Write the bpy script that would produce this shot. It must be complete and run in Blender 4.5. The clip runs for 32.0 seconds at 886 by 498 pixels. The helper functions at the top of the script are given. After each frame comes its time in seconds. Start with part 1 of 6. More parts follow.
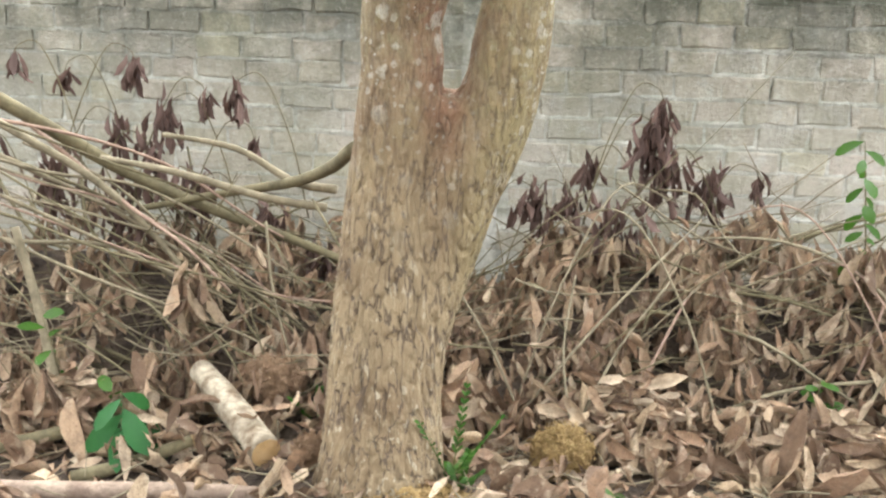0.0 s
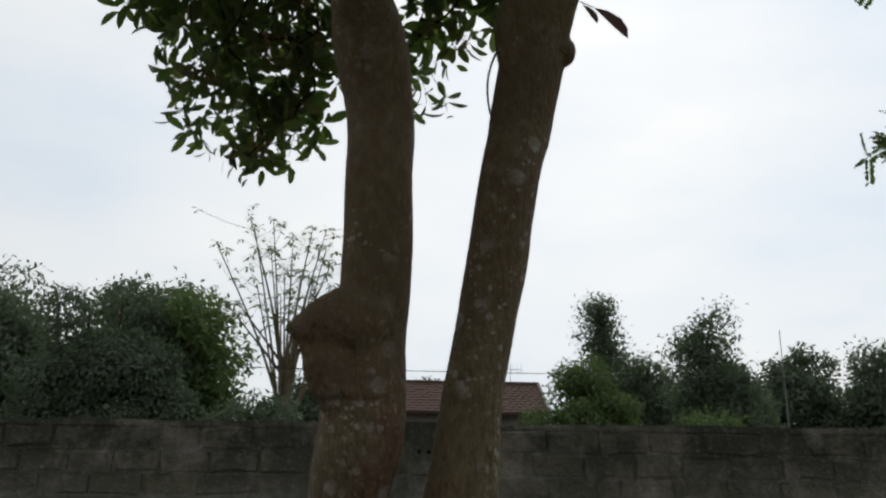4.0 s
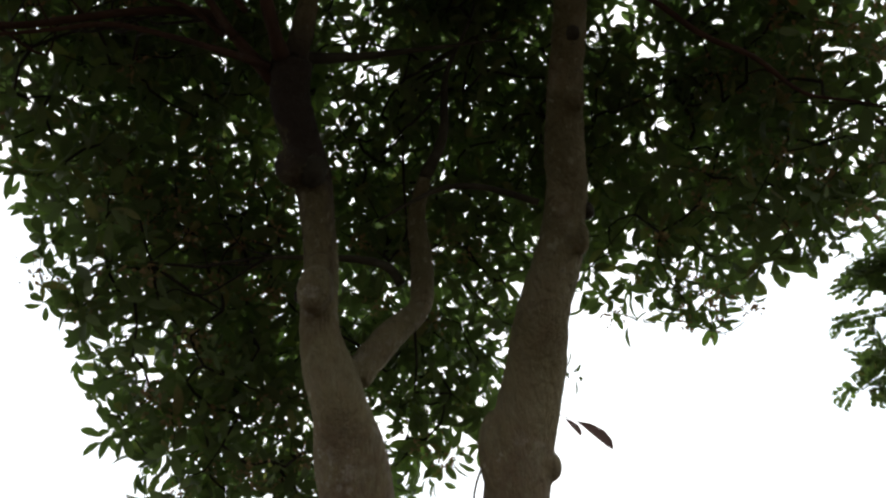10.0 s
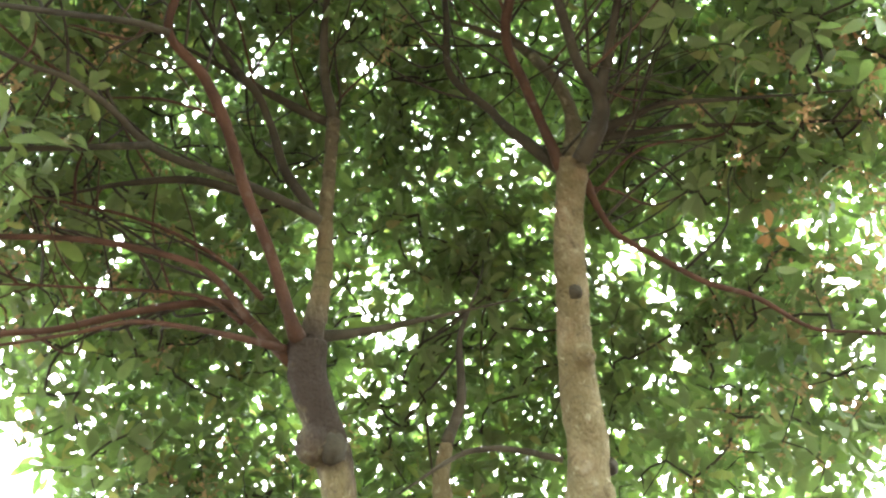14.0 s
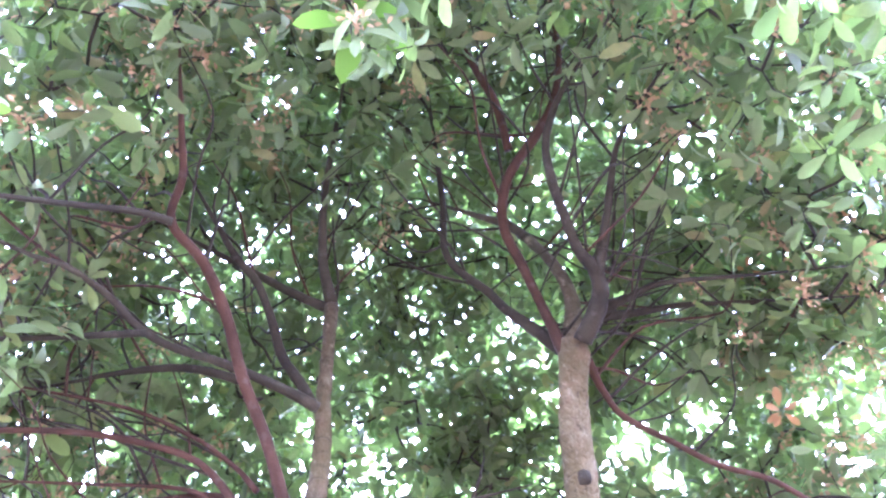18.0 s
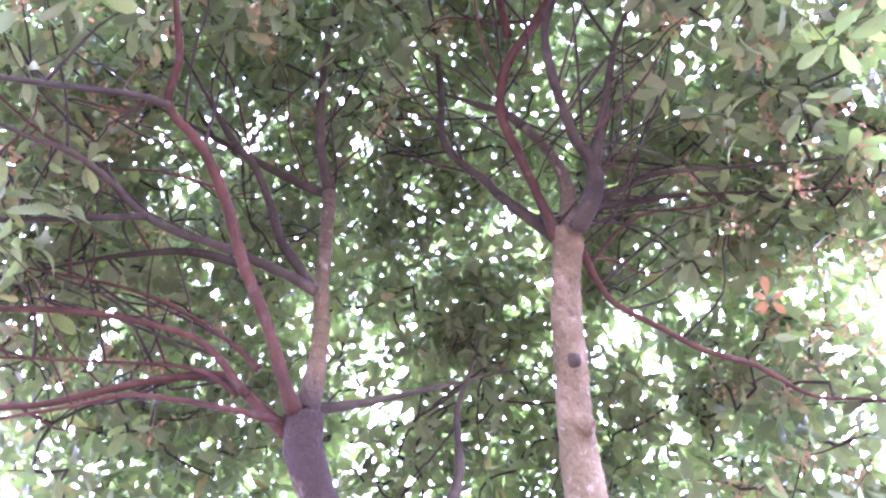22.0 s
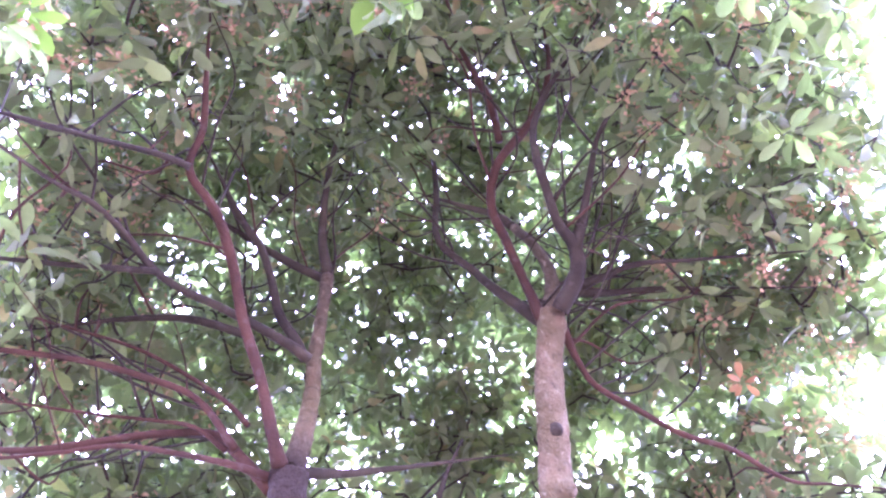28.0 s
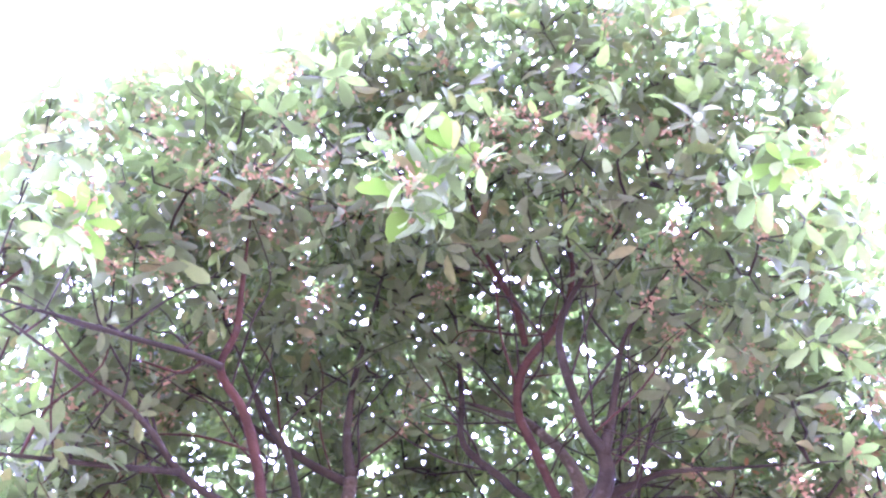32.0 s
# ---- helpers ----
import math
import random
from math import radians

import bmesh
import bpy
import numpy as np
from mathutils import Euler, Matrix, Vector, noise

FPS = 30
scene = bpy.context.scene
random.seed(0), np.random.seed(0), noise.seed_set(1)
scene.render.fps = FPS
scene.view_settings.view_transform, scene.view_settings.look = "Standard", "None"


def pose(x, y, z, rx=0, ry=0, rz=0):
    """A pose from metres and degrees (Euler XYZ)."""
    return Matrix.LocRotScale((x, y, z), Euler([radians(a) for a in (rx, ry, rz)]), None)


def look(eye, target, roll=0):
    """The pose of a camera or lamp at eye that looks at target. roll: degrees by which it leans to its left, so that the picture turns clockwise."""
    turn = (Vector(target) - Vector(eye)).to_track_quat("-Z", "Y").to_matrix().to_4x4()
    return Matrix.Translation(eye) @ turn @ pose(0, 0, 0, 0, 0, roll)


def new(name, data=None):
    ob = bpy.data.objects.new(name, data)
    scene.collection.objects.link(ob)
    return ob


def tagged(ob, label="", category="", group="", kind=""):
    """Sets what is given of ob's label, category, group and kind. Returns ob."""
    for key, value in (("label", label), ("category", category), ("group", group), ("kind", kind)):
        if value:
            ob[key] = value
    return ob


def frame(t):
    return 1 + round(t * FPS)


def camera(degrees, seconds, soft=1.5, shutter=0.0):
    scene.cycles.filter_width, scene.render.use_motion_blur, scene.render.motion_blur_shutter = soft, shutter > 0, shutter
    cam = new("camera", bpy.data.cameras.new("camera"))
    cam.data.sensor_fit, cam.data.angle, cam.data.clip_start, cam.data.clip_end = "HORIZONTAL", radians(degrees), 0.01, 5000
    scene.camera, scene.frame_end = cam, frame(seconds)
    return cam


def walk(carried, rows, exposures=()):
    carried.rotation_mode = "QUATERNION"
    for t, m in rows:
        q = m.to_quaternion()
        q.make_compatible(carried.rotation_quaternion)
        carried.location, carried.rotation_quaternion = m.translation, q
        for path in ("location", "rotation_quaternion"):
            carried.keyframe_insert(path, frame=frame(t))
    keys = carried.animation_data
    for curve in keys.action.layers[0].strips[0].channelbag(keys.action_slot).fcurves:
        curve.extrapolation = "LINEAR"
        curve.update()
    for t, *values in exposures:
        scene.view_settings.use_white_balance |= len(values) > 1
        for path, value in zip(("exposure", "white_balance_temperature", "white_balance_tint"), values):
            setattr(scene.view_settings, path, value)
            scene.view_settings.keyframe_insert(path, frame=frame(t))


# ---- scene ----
cam = camera(52.2, 32.0, soft=2.4)
PATH = [
    (0, pose(0.000, 0.000, 1.500, 76.99, -1.80, -0.01)),
    (0.5, pose(-0.028, -0.003, 1.510, 80.33, -1.74, -1.22)),
    (1, pose(-0.026, -0.007, 1.541, 83.49, -1.54, -1.87)),
    (1.5, pose(-0.013, -0.016, 1.567, 86.93, -1.22, -2.24)),
    (2, pose(-0.010, -0.044, 1.588, 90.61, -1.05, -2.63)),
    (2.5, pose(-0.020, -0.052, 1.598, 94.53, -0.96, -2.95)),
    (3, pose(-0.023, -0.058, 1.605, 98.14, -0.86, -3.19)),
    (3.5, pose(-0.024, -0.057, 1.606, 101.36, -0.77, -3.44)),
    (4, pose(-0.022, -0.055, 1.610, 104.14, -0.82, -3.65)),
    (4.5, pose(-0.025, -0.045, 1.618, 106.39, -0.80, -3.86)),
    (6.5, pose(0.002, 0.005, 1.648, 112.37, -0.68, -4.00)),
    (7, pose(0.007, 0.019, 1.645, 114.07, -0.62, -4.06)),
    (7.5, pose(0.007, 0.034, 1.655, 115.50, -0.46, -4.00)),
    (8, pose(0.009, 0.043, 1.661, 116.79, -0.17, -3.71)),
    (8.5, pose(0.022, 0.039, 1.652, 118.17, 0.16, -3.23)),
    (9, pose(0.013, 0.016, 1.625, 121.47, 0.65, -3.39)),
    (9.5, pose(0.005, 0.010, 1.626, 126.87, 1.11, -3.30)),
    (10, pose(0.013, -0.018, 1.644, 129.97, 1.24, -3.06)),
    (10.5, pose(0.028, -0.054, 1.668, 129.97, 1.23, -2.76)),
    (11, pose(0.033, -0.084, 1.686, 129.28, 1.37, -2.57)),
    (11.5, pose(0.032, -0.092, 1.691, 129.56, 1.54, -2.34)),
    (12, pose(0.039, -0.096, 1.685, 131.74, 1.80, -1.77)),
    (12.5, pose(0.035, -0.111, 1.691, 135.05, 2.22, -1.12)),
    (13, pose(0.044, -0.135, 1.691, 138.55, 2.52, -0.09)),
    (13.5, pose(0.049, -0.119, 1.688, 142.32, 2.94, 0.88)),
    (14, pose(0.088, -0.115, 1.660, 145.43, 2.77, 1.99)),
    (14.5, pose(0.072, -0.100, 1.656, 147.90, 3.09, 2.28)),
    (15, pose(0.062, -0.103, 1.664, 149.75, 3.22, 2.20)),
    (15.5, pose(0.064, -0.107, 1.663, 151.34, 3.22, 2.22)),
    (17.5, pose(0.060, -0.086, 1.686, 156.42, 3.69, 2.67)),
    (18, pose(0.045, -0.081, 1.687, 157.34, 3.90, 2.56)),
    (18.5, pose(0.036, -0.083, 1.695, 157.88, 4.01, 2.45)),
    (19, pose(0.044, -0.085, 1.693, 158.25, 3.85, 2.42)),
    (19.5, pose(0.047, -0.094, 1.706, 158.21, 3.73, 2.25)),
    (20, pose(0.057, -0.099, 1.702, 158.14, 3.50, 2.05)),
    (20.5, pose(0.059, -0.086, 1.694, 157.59, 3.40, 1.96)),
    (21, pose(0.062, -0.088, 1.695, 154.88, 3.35, 1.75)),
    (21.5, pose(0.058, -0.085, 1.675, 151.31, 3.48, 1.78)),
    (22, pose(0.056, -0.081, 1.646, 150.48, 3.59, 1.98)),
    (22.5, pose(0.055, 0.027, 1.597, 154.36, 3.64, 2.47)),
    (23, pose(0.046, 0.083, 1.564, 158.05, 3.95, 3.29)),
    (23.5, pose(0.038, 0.107, 1.538, 160.07, 4.26, 3.60)),
    (24, pose(0.030, 0.125, 1.524, 159.75, 4.38, 3.58)),
    (24.5, pose(0.028, 0.151, 1.508, 158.42, 4.44, 3.62)),
    (26.5, pose(-0.005, 0.302, 1.369, 159.93, 4.81, 2.22)),
    (27, pose(-0.006, 0.306, 1.311, 161.54, 4.51, 1.22)),
    (27.5, pose(-0.002, 0.309, 1.267, 162.76, 4.14, 0.17)),
    (28, pose(0.005, 0.312, 1.253, 163.74, 3.51, -0.58)),
    (28.5, pose(0.014, 0.318, 1.251, 164.46, 2.87, -0.81)),
    (29, pose(0.019, 0.318, 1.252, 165.03, 2.38, -0.79)),
    (29.5, pose(0.018, 0.317, 1.244, 166.03, 2.04, -0.63)),
    (30, pose(0.012, 0.316, 1.245, 167.41, 1.81, -0.68)),
    (30.5, pose(-0.003, 0.309, 1.246, 169.15, 1.88, -1.02)),
    (31, pose(-0.023, 0.299, 1.236, 171.29, 2.20, -1.04)),
    (31.5, pose(-0.034, 0.296, 1.228, 173.81, 2.29, -1.30)),
    (32, pose(-0.040, 0.298, 1.210, 176.43, 2.35, -1.09)),
]
EXPOSURES = [(0.0, 3.0, 6600, 8), (1.0, 3.15, 6150, 7), (2.5, 2.9, 6200, 5), (3.0, 1.75, 6300, 5), (3.5, -0.05, 6450, 7), (4.5, -0.6, 6500, 8), (7.0, -1.1, 6500, 8), (8.5, -1.1, 6500, 8),
             (9.0, -1.05, 6500, 9), (9.5, -0.5, 6500, 9), (10.0, 0.5, 6500, 9), (12.0, 1.6, 6450, 8), (13.0, 3.5, 6350, 14), (14.0, 4.85, 6250, 2), (15.5, 5.85, 5950, 2), (18.0, 5.85, 4750, 42), (20.0, 5.88, 4930, 54), (24.0, 5.92, 5030, 73), (28.0, 5.9, 4960, 74), (32.0, 5.98, 4880, 72)]
walk(cam, PATH, EXPOSURES)

# ---- sky and sun: bright overcast ----
SUN_EL, SUN_AZ = radians(40), radians(15)
world = bpy.data.worlds.new("overcast_sky")
scene.world = world
world.use_nodes = True
wt = world.node_tree
wt.nodes.clear()


def wnode(kind, **props):
    n = wt.nodes.new(kind)
    for k, v in props.items():
        n.inputs[k].default_value = v
    return n


sky = wt.nodes.new("ShaderNodeTexSky")
sky.sky_type, sky.sun_disc, sky.sun_elevation, sky.sun_rotation = "NISHITA", False, SUN_EL, SUN_AZ
coord = wt.nodes.new("ShaderNodeTexCoord")
flat = wt.nodes.new("ShaderNodeMapping")
flat.inputs["Scale"].default_value = (1.0, 1.0, 2.6)
wt.links.new(coord.outputs["Generated"], flat.inputs["Vector"])
cloud = wnode("ShaderNodeTexNoise", Scale=2.2, Detail=5.0, Roughness=0.5)
wt.links.new(flat.outputs["Vector"], cloud.inputs["Vector"])
ramp = wt.nodes.new("ShaderNodeValToRGB")
ramp.color_ramp.elements[0].position, ramp.color_ramp.elements[1].position = 0.35, 0.68
ramp.color_ramp.elements[0].color = (0.78, 0.84, 0.92, 1)
ramp.color_ramp.elements[1].color = (1.0, 0.99, 0.98, 1)
wt.links.new(cloud.outputs["Fac"], ramp.inputs["Fac"])
dim = wt.nodes.new("ShaderNodeMix")
dim.data_type, dim.blend_type = "RGBA", "MULTIPLY"
dim.inputs["Factor"].default_value = 1.0
dim.inputs["B"].default_value = (0.1, 0.1, 0.1, 1)
wt.links.new(sky.outputs["Color"], dim.inputs["A"])
veil = wt.nodes.new("ShaderNodeMix")
veil.data_type = "RGBA"
veil.inputs["Factor"].default_value = 0.92
wt.links.new(dim.outputs["Result"], veil.inputs["A"])
wt.links.new(ramp.outputs["Color"], veil.inputs["B"])
# clouds are brighter round the hidden sun
toward = wt.nodes.new("ShaderNodeVectorMath")
toward.operation = "DOT_PRODUCT"
toward.inputs[1].default_value = (math.sin(SUN_AZ) * math.cos(SUN_EL), math.cos(SUN_AZ) * math.cos(SUN_EL), math.sin(SUN_EL))
wt.links.new(coord.outputs["Generated"], toward.inputs[0])
glow = wnode("ShaderNodeMapRange")
for key, value in (("From Min", -0.4), ("From Max", 1.0), ("To Min", 0.42), ("To Max", 1.5)):
    glow.inputs[key].default_value = value
wt.links.new(toward.outputs["Value"], glow.inputs["Value"])
back = wnode("ShaderNodeBackground")
wt.links.new(veil.outputs["Result"], back.inputs["Color"])
wt.links.new(glow.outputs["Result"], back.inputs["Strength"])
wout = wt.nodes.new("ShaderNodeOutputWorld")
wt.links.new(back.outputs["Background"], wout.inputs["Surface"])

sun = new("sun", bpy.data.lights.new("sun", "SUN"))
sun.data.energy, sun.data.angle, sun.data.color = 0.7, radians(25), (1.0, 0.96, 0.9)
sun.matrix_world = look((0, 0, 0), (-math.sin(SUN_AZ) * math.cos(SUN_EL), -math.cos(SUN_AZ) * math.cos(SUN_EL), -math.sin(SUN_EL)))


# ---- materials ----
def surface(name, rough=0.85):
    m = bpy.data.materials.new(name)
    m.use_nodes = True
    b = m.node_tree.nodes["Principled BSDF"]
    b.inputs["Roughness"].default_value = rough
    b.inputs["Specular IOR Level"].default_value = 0.3
    return m, m.node_tree, b


def where(t, scale=(1, 1, 1), space="Object"):
    c, m = t.nodes.new("ShaderNodeTexCoord"), t.nodes.new("ShaderNodeMapping")
    m.inputs["Scale"].default_value = scale
    t.links.new(c.outputs[space], m.inputs["Vector"])
    return m.outputs["Vector"]


def noisy(t, vec, scale, detail=4.0, rough=0.55, lo=0.35, hi=0.65):
    n, r = t.nodes.new("ShaderNodeTexNoise"), t.nodes.new("ShaderNodeMapRange")
    n.inputs["Scale"].default_value, n.inputs["Detail"].default_value, n.inputs["Roughness"].default_value = scale, detail, rough
    t.links.new(vec, n.inputs["Vector"])
    r.inputs["From Min"].default_value, r.inputs["From Max"].default_value = lo, hi
    t.links.new(n.outputs["Fac"], r.inputs["Value"])
    return r.outputs["Result"]


def blend(t, fac, a, b, kind="MIX"):
    m = t.nodes.new("ShaderNodeMix")
    m.data_type, m.blend_type = "RGBA", kind
    for key, v in (("Factor", fac), ("A", a), ("B", b)):
        if isinstance(v, (tuple, float, int)):
            m.inputs[key].default_value = (*v, 1) if isinstance(v, tuple) else v
        else:
            t.links.new(v, m.inputs[key])
    return m.outputs["Result"]


def times(t, a, b):
    m = t.nodes.new("ShaderNodeMath")
    m.operation = "MULTIPLY"
    for i, v in enumerate((a, b)):
        if isinstance(v, (float, int)):
            m.inputs[i].default_value = v
        else:
            t.links.new(v, m.inputs[i])
    return m.outputs["Value"]


def span(t, value, lo, hi):
    r = t.nodes.new("ShaderNodeMapRange")
    r.inputs["From Min"].default_value, r.inputs["From Max"].default_value = lo, hi
    t.links.new(value, r.inputs["Value"])
    return r.outputs["Result"]


def relief(t, b, height, strength=0.4, distance=0.01):
    n = t.nodes.new("ShaderNodeBump")
    n.inputs["Strength"].default_value, n.inputs["Distance"].default_value = strength, distance
    t.links.new(height, n.inputs["Height"])
    t.links.new(n.outputs["Normal"], b.inputs["Normal"])


def axis(t, vec, which):
    s = t.nodes.new("ShaderNodeSeparateXYZ")
    t.links.new(vec, s.inputs["Vector"])
    return s.outputs[which]


def island(t):
    return t.nodes.new("ShaderNodeNewGeometry").outputs["Random Per Island"]


def each(t):
    return t.nodes.new("ShaderNodeObjectInfo").outputs["Random"]


def palette(t, fac, stops):
    r = t.nodes.new("ShaderNodeValToRGB")
    while len(r.color_ramp.elements) < len(stops):
        r.color_ramp.elements.new(0.5)
    for e, (p, c) in zip(r.color_ramp.elements, stops):
        e.position, e.color = p, (*c, 1)
    t.links.new(fac, r.inputs["Fac"])
    return r.outputs["Color"]


def cracks(t, vec, scale, width, detail=3.0):
    """1 in thin wandering cracks, 0 between them."""
    n = t.nodes.new("ShaderNodeTexNoise")
    n.inputs["Scale"].default_value, n.inputs["Detail"].default_value = scale, detail
    t.links.new(vec, n.inputs["Vector"])
    d, a = t.nodes.new("ShaderNodeMath"), t.nodes.new("ShaderNodeMath")
    d.operation, a.operation = "SUBTRACT", "ABSOLUTE"
    d.inputs[1].default_value = 0.5
    t.links.new(n.outputs["Fac"], d.inputs[0])
    t.links.new(d.outputs["Value"], a.inputs[0])
    return span(t, a.outputs["Value"], width, 0.0)


def bark_material():
    """Fissured tan bark below, smoother reddish bark with pale lichen above."""
    m, t, b = surface("trunk_bark", 0.92)
    v = where(t)
    z = axis(t, v, "Z")
    fine = noisy(t, where(t, (1, 1, 0.3)), 60, 4, 0.65)
    broad = noisy(t, v, 3.5, 3)
    col = blend(t, broad, (0.178, 0.124, 0.071), (0.285, 0.215, 0.128))
    col = blend(t, times(t, times(t, fine, 0.2), span(t, z, 3.0, 0.6)), col, (0.15, 0.105, 0.07))
    red = times(t, times(t, noisy(t, where(t, (1, 1, 0.45)), 4.0, 3, 0.5, 0.46, 0.58), span(t, z, 0.9, 1.7)), span(t, z, 3.1, 2.2))
    col = blend(t, times(t, red, 0.32), col, (0.22, 0.095, 0.06))
    col = blend(t, times(t, noisy(t, v, 7, 4, 0.6, 0.45, 0.62), times(t, span(t, z, 0.9, 1.9), 0.6)), col, (0.22, 0.19, 0.085))
    x = axis(t, v, "X")
    seam = times(t, times(t, span(t, x, 0.06, 0.13), span(t, x, 0.26, 0.2)), times(t, span(t, z, 1.1, 1.35), span(t, z, 2.1, 1.75)))
    col = blend(t, times(t, times(t, seam, noisy(t, v, 5, 4, 0.6, 0.3, 0.5)), 0.45), col, (0.27, 0.11, 0.075))
    olive = times(t, times(t, span(t, x, 0.18, 0.3), noisy(t, v, 3, 4, 0.6, 0.35, 0.55)), times(t, span(t, z, 0.3, 0.8), span(t, z, 2.6, 2.0)))
    col = blend(t, times(t, olive, 0.48), col, (0.26, 0.22, 0.1))
    # flaking plates, paler than the bark under them
    plates = times(t, noisy(t, where(t, (1, 1, 0.2)), 62, 3, 0.6, 0.54, 0.62), span(t, z, 2.0, 0.4))
    col = blend(t, times(t, plates, 0.2), col, (0.47, 0.39, 0.26))
    pale = times(t, noisy(t, where(t, (1, 1, 0.5)), 45, 2, 0.5, 0.63, 0.67), span(t, z, 1.4, 0.3))
    col = blend(t, times(t, pale, 0.5), col, (0.5, 0.45, 0.34))
    crack = times(t, times(t, cracks(t, where(t, (1, 1, 0.22)), 26, 0.04, 3.0), noisy(t, where(t, (1, 1, 0.5)), 18, 3, 0.5, 0.32, 0.44)), span(t, z, 2.4, 0.8))
    col = blend(t, times(t, crack, 0.92), col, (0.06, 0.042, 0.032))
    # grey film and round pale spots of lichen on the upper stems
    film = times(t, noisy(t, where(t, (1, 1, 0.6)), 16, 6, 0.7, 0.47, 0.66), span(t, z, 1.0, 2.0))
    col = blend(t, times(t, film, 0.6), col, (0.29, 0.27, 0.18))
    patch = times(t, noisy(t, v, 2.6, 3, 0.6, 0.4, 0.56), span(t, z, 4.0, 2.9))
    # round crusts of lichen of all sizes, most on the side towards the light
    lichen = None
    for scale, least, reach in ((13, 0.68, 0.42), (28, 0.68, 0.4), (55, 0.78, 0.42)):
        warp = t.nodes.new("ShaderNodeVectorMath")
        warp.operation = "MULTIPLY_ADD"
        rough = t.nodes.new("ShaderNodeTexNoise")
        rough.inputs["Scale"].default_value, rough.inputs["Detail"].default_value = 60.0, 3.0
        t.links.new(v, rough.inputs["Vector"])
        t.links.new(rough.outputs["Color"], warp.inputs[0])
        warp.inputs[1].default_value = (0.022, 0.022, 0.022)
        t.links.new(v, warp.inputs[2])
        cells = t.nodes.new("ShaderNodeTexVoronoi")
        cells.inputs["Scale"].default_value = scale
        t.links.new(warp.outputs["Vector"], cells.inputs["Vector"])
        picked = span(t, axis(t, cells.outputs["Color"], "X"), least, least + 0.05)
        disc = times(t, span(t, cells.outputs["Distance"], reach, reach - 0.12), picked)
        lichen = disc if lichen is None else span(t, blend(t, 1.0, lichen, disc, "ADD"), 0.0, 1.0)
    lichen = times(t, times(t, lichen, patch), noisy(t, v, 90, 3, 0.6, 0.25, 0.5))
    burr = times(t, span(t, x, 0.12, 0.05), times(t, span(t, z, 1.78, 1.86), span(t, z, 2.32, 2.22)))
    lichen = times(t, lichen, span(t, burr, 1.0, 0.3))
    # older bark of the stems: brown scurf and greenish specks
    scurf = times(t, noisy(t, where(t, (1, 1, 0.6)), 34, 6, 0.7, 0.44, 0.6), times(t, span(t, z, 1.1, 1.6), span(t, z, 3.6, 3.1)))
    col = blend(t, times(t, scurf, 0.55), col, (0.125, 0.092, 0.06))
    specked = times(t, noisy(t, where(t, (1, 1, 0.5)), 52, 4, 0.6, 0.54, 0.64), times(t, span(t, z, 1.2, 1.7), span(t, z, 3.4, 3.0)))
    col = blend(t, times(t, specked, 0.5), col, (0.29, 0.28, 0.16))
    col = blend(t, times(t, burr, times(t, noisy(t, v, 16, 5, 0.6, 0.3, 0.6), 0.6)), col, (0.15, 0.1, 0.065))
    specks = times(t, noisy(t, v, 75, 2, 0.5, 0.62, 0.66), patch)
    col = blend(t, times(t, times(t, lichen, span(t, z, 0.8, 1.6)), 0.75), col, (0.48, 0.46, 0.39))
    col = blend(t, times(t, times(t, specks, span(t, z, 0.8, 2.0)), 0.35), col, (0.46, 0.45, 0.4))
    brown = times(t, times(t, span(t, z, 1.4, 2.1), span(t, z, 3.3, 2.9)), noisy(t, where(t, (1, 1, 0.5)), 5, 5, 0.6, 0.25, 0.6))
    bare = span(t, lichen, 1.0, 0.0)
    col = blend(t, times(t, times(t, brown, bare), 0.6), col, (0.17, 0.125, 0.07))
    tan = times(t, noisy(t, where(t, (1, 1, 0.4)), 6, 5, 0.6, 0.3, 0.6), times(t, span(t, z, 2.9, 3.3), span(t, z, 4.0, 3.5)))
    col = blend(t, times(t, times(t, tan, bare), 0.7), col, (0.24, 0.215, 0.11))
    # stems darken with height: the crown's shade put into the bark colour
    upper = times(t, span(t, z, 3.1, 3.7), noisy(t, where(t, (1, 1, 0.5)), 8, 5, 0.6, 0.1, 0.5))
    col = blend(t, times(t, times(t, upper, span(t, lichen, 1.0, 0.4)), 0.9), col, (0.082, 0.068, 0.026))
    # more of that painted shade near the top, down to the limbs' tone
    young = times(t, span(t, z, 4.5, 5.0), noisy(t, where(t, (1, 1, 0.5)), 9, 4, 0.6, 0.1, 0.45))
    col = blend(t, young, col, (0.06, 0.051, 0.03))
    # narrow ring scars, scattered dark lenticels and small pale crusts of the smooth upper stems
    high = span(t, z, 3.2, 3.6)
    rings = times(t, cracks(t, where(t, (0.12, 0.12, 1)), 9, 0.02, 2.0), noisy(t, v, 11, 3, 0.5, 0.42, 0.6))
    col = blend(t, times(t, times(t, rings, high), 0.6), col, (0.04, 0.03, 0.017))
    pores = noisy(t, where(t, (0.8, 0.8, 1.5)), 48, 3, 0.55, 0.6, 0.68)
    col = blend(t, times(t, times(t, pores, high), 0.55), col, (0.045, 0.033, 0.018))
    crust = times(t, noisy(t, where(t, (1, 1, 0.7)), 30, 3, 0.6, 0.59, 0.67), noisy(t, v, 4, 3, 0.6, 0.38, 0.56))
    col = blend(t, times(t, times(t, crust, high), 0.6), col, (0.24, 0.22, 0.14))
    # old dark staining round the cut knob of one stem
    stain = times(t, times(t, noisy(t, where(t, (1, 1, 0.6)), 9, 5, 0.65, 0.26, 0.42), span(t, x, 0.2, 0.08)), times(t, span(t, z, 3.74, 3.84), span(t, z, 4.36, 4.16)))
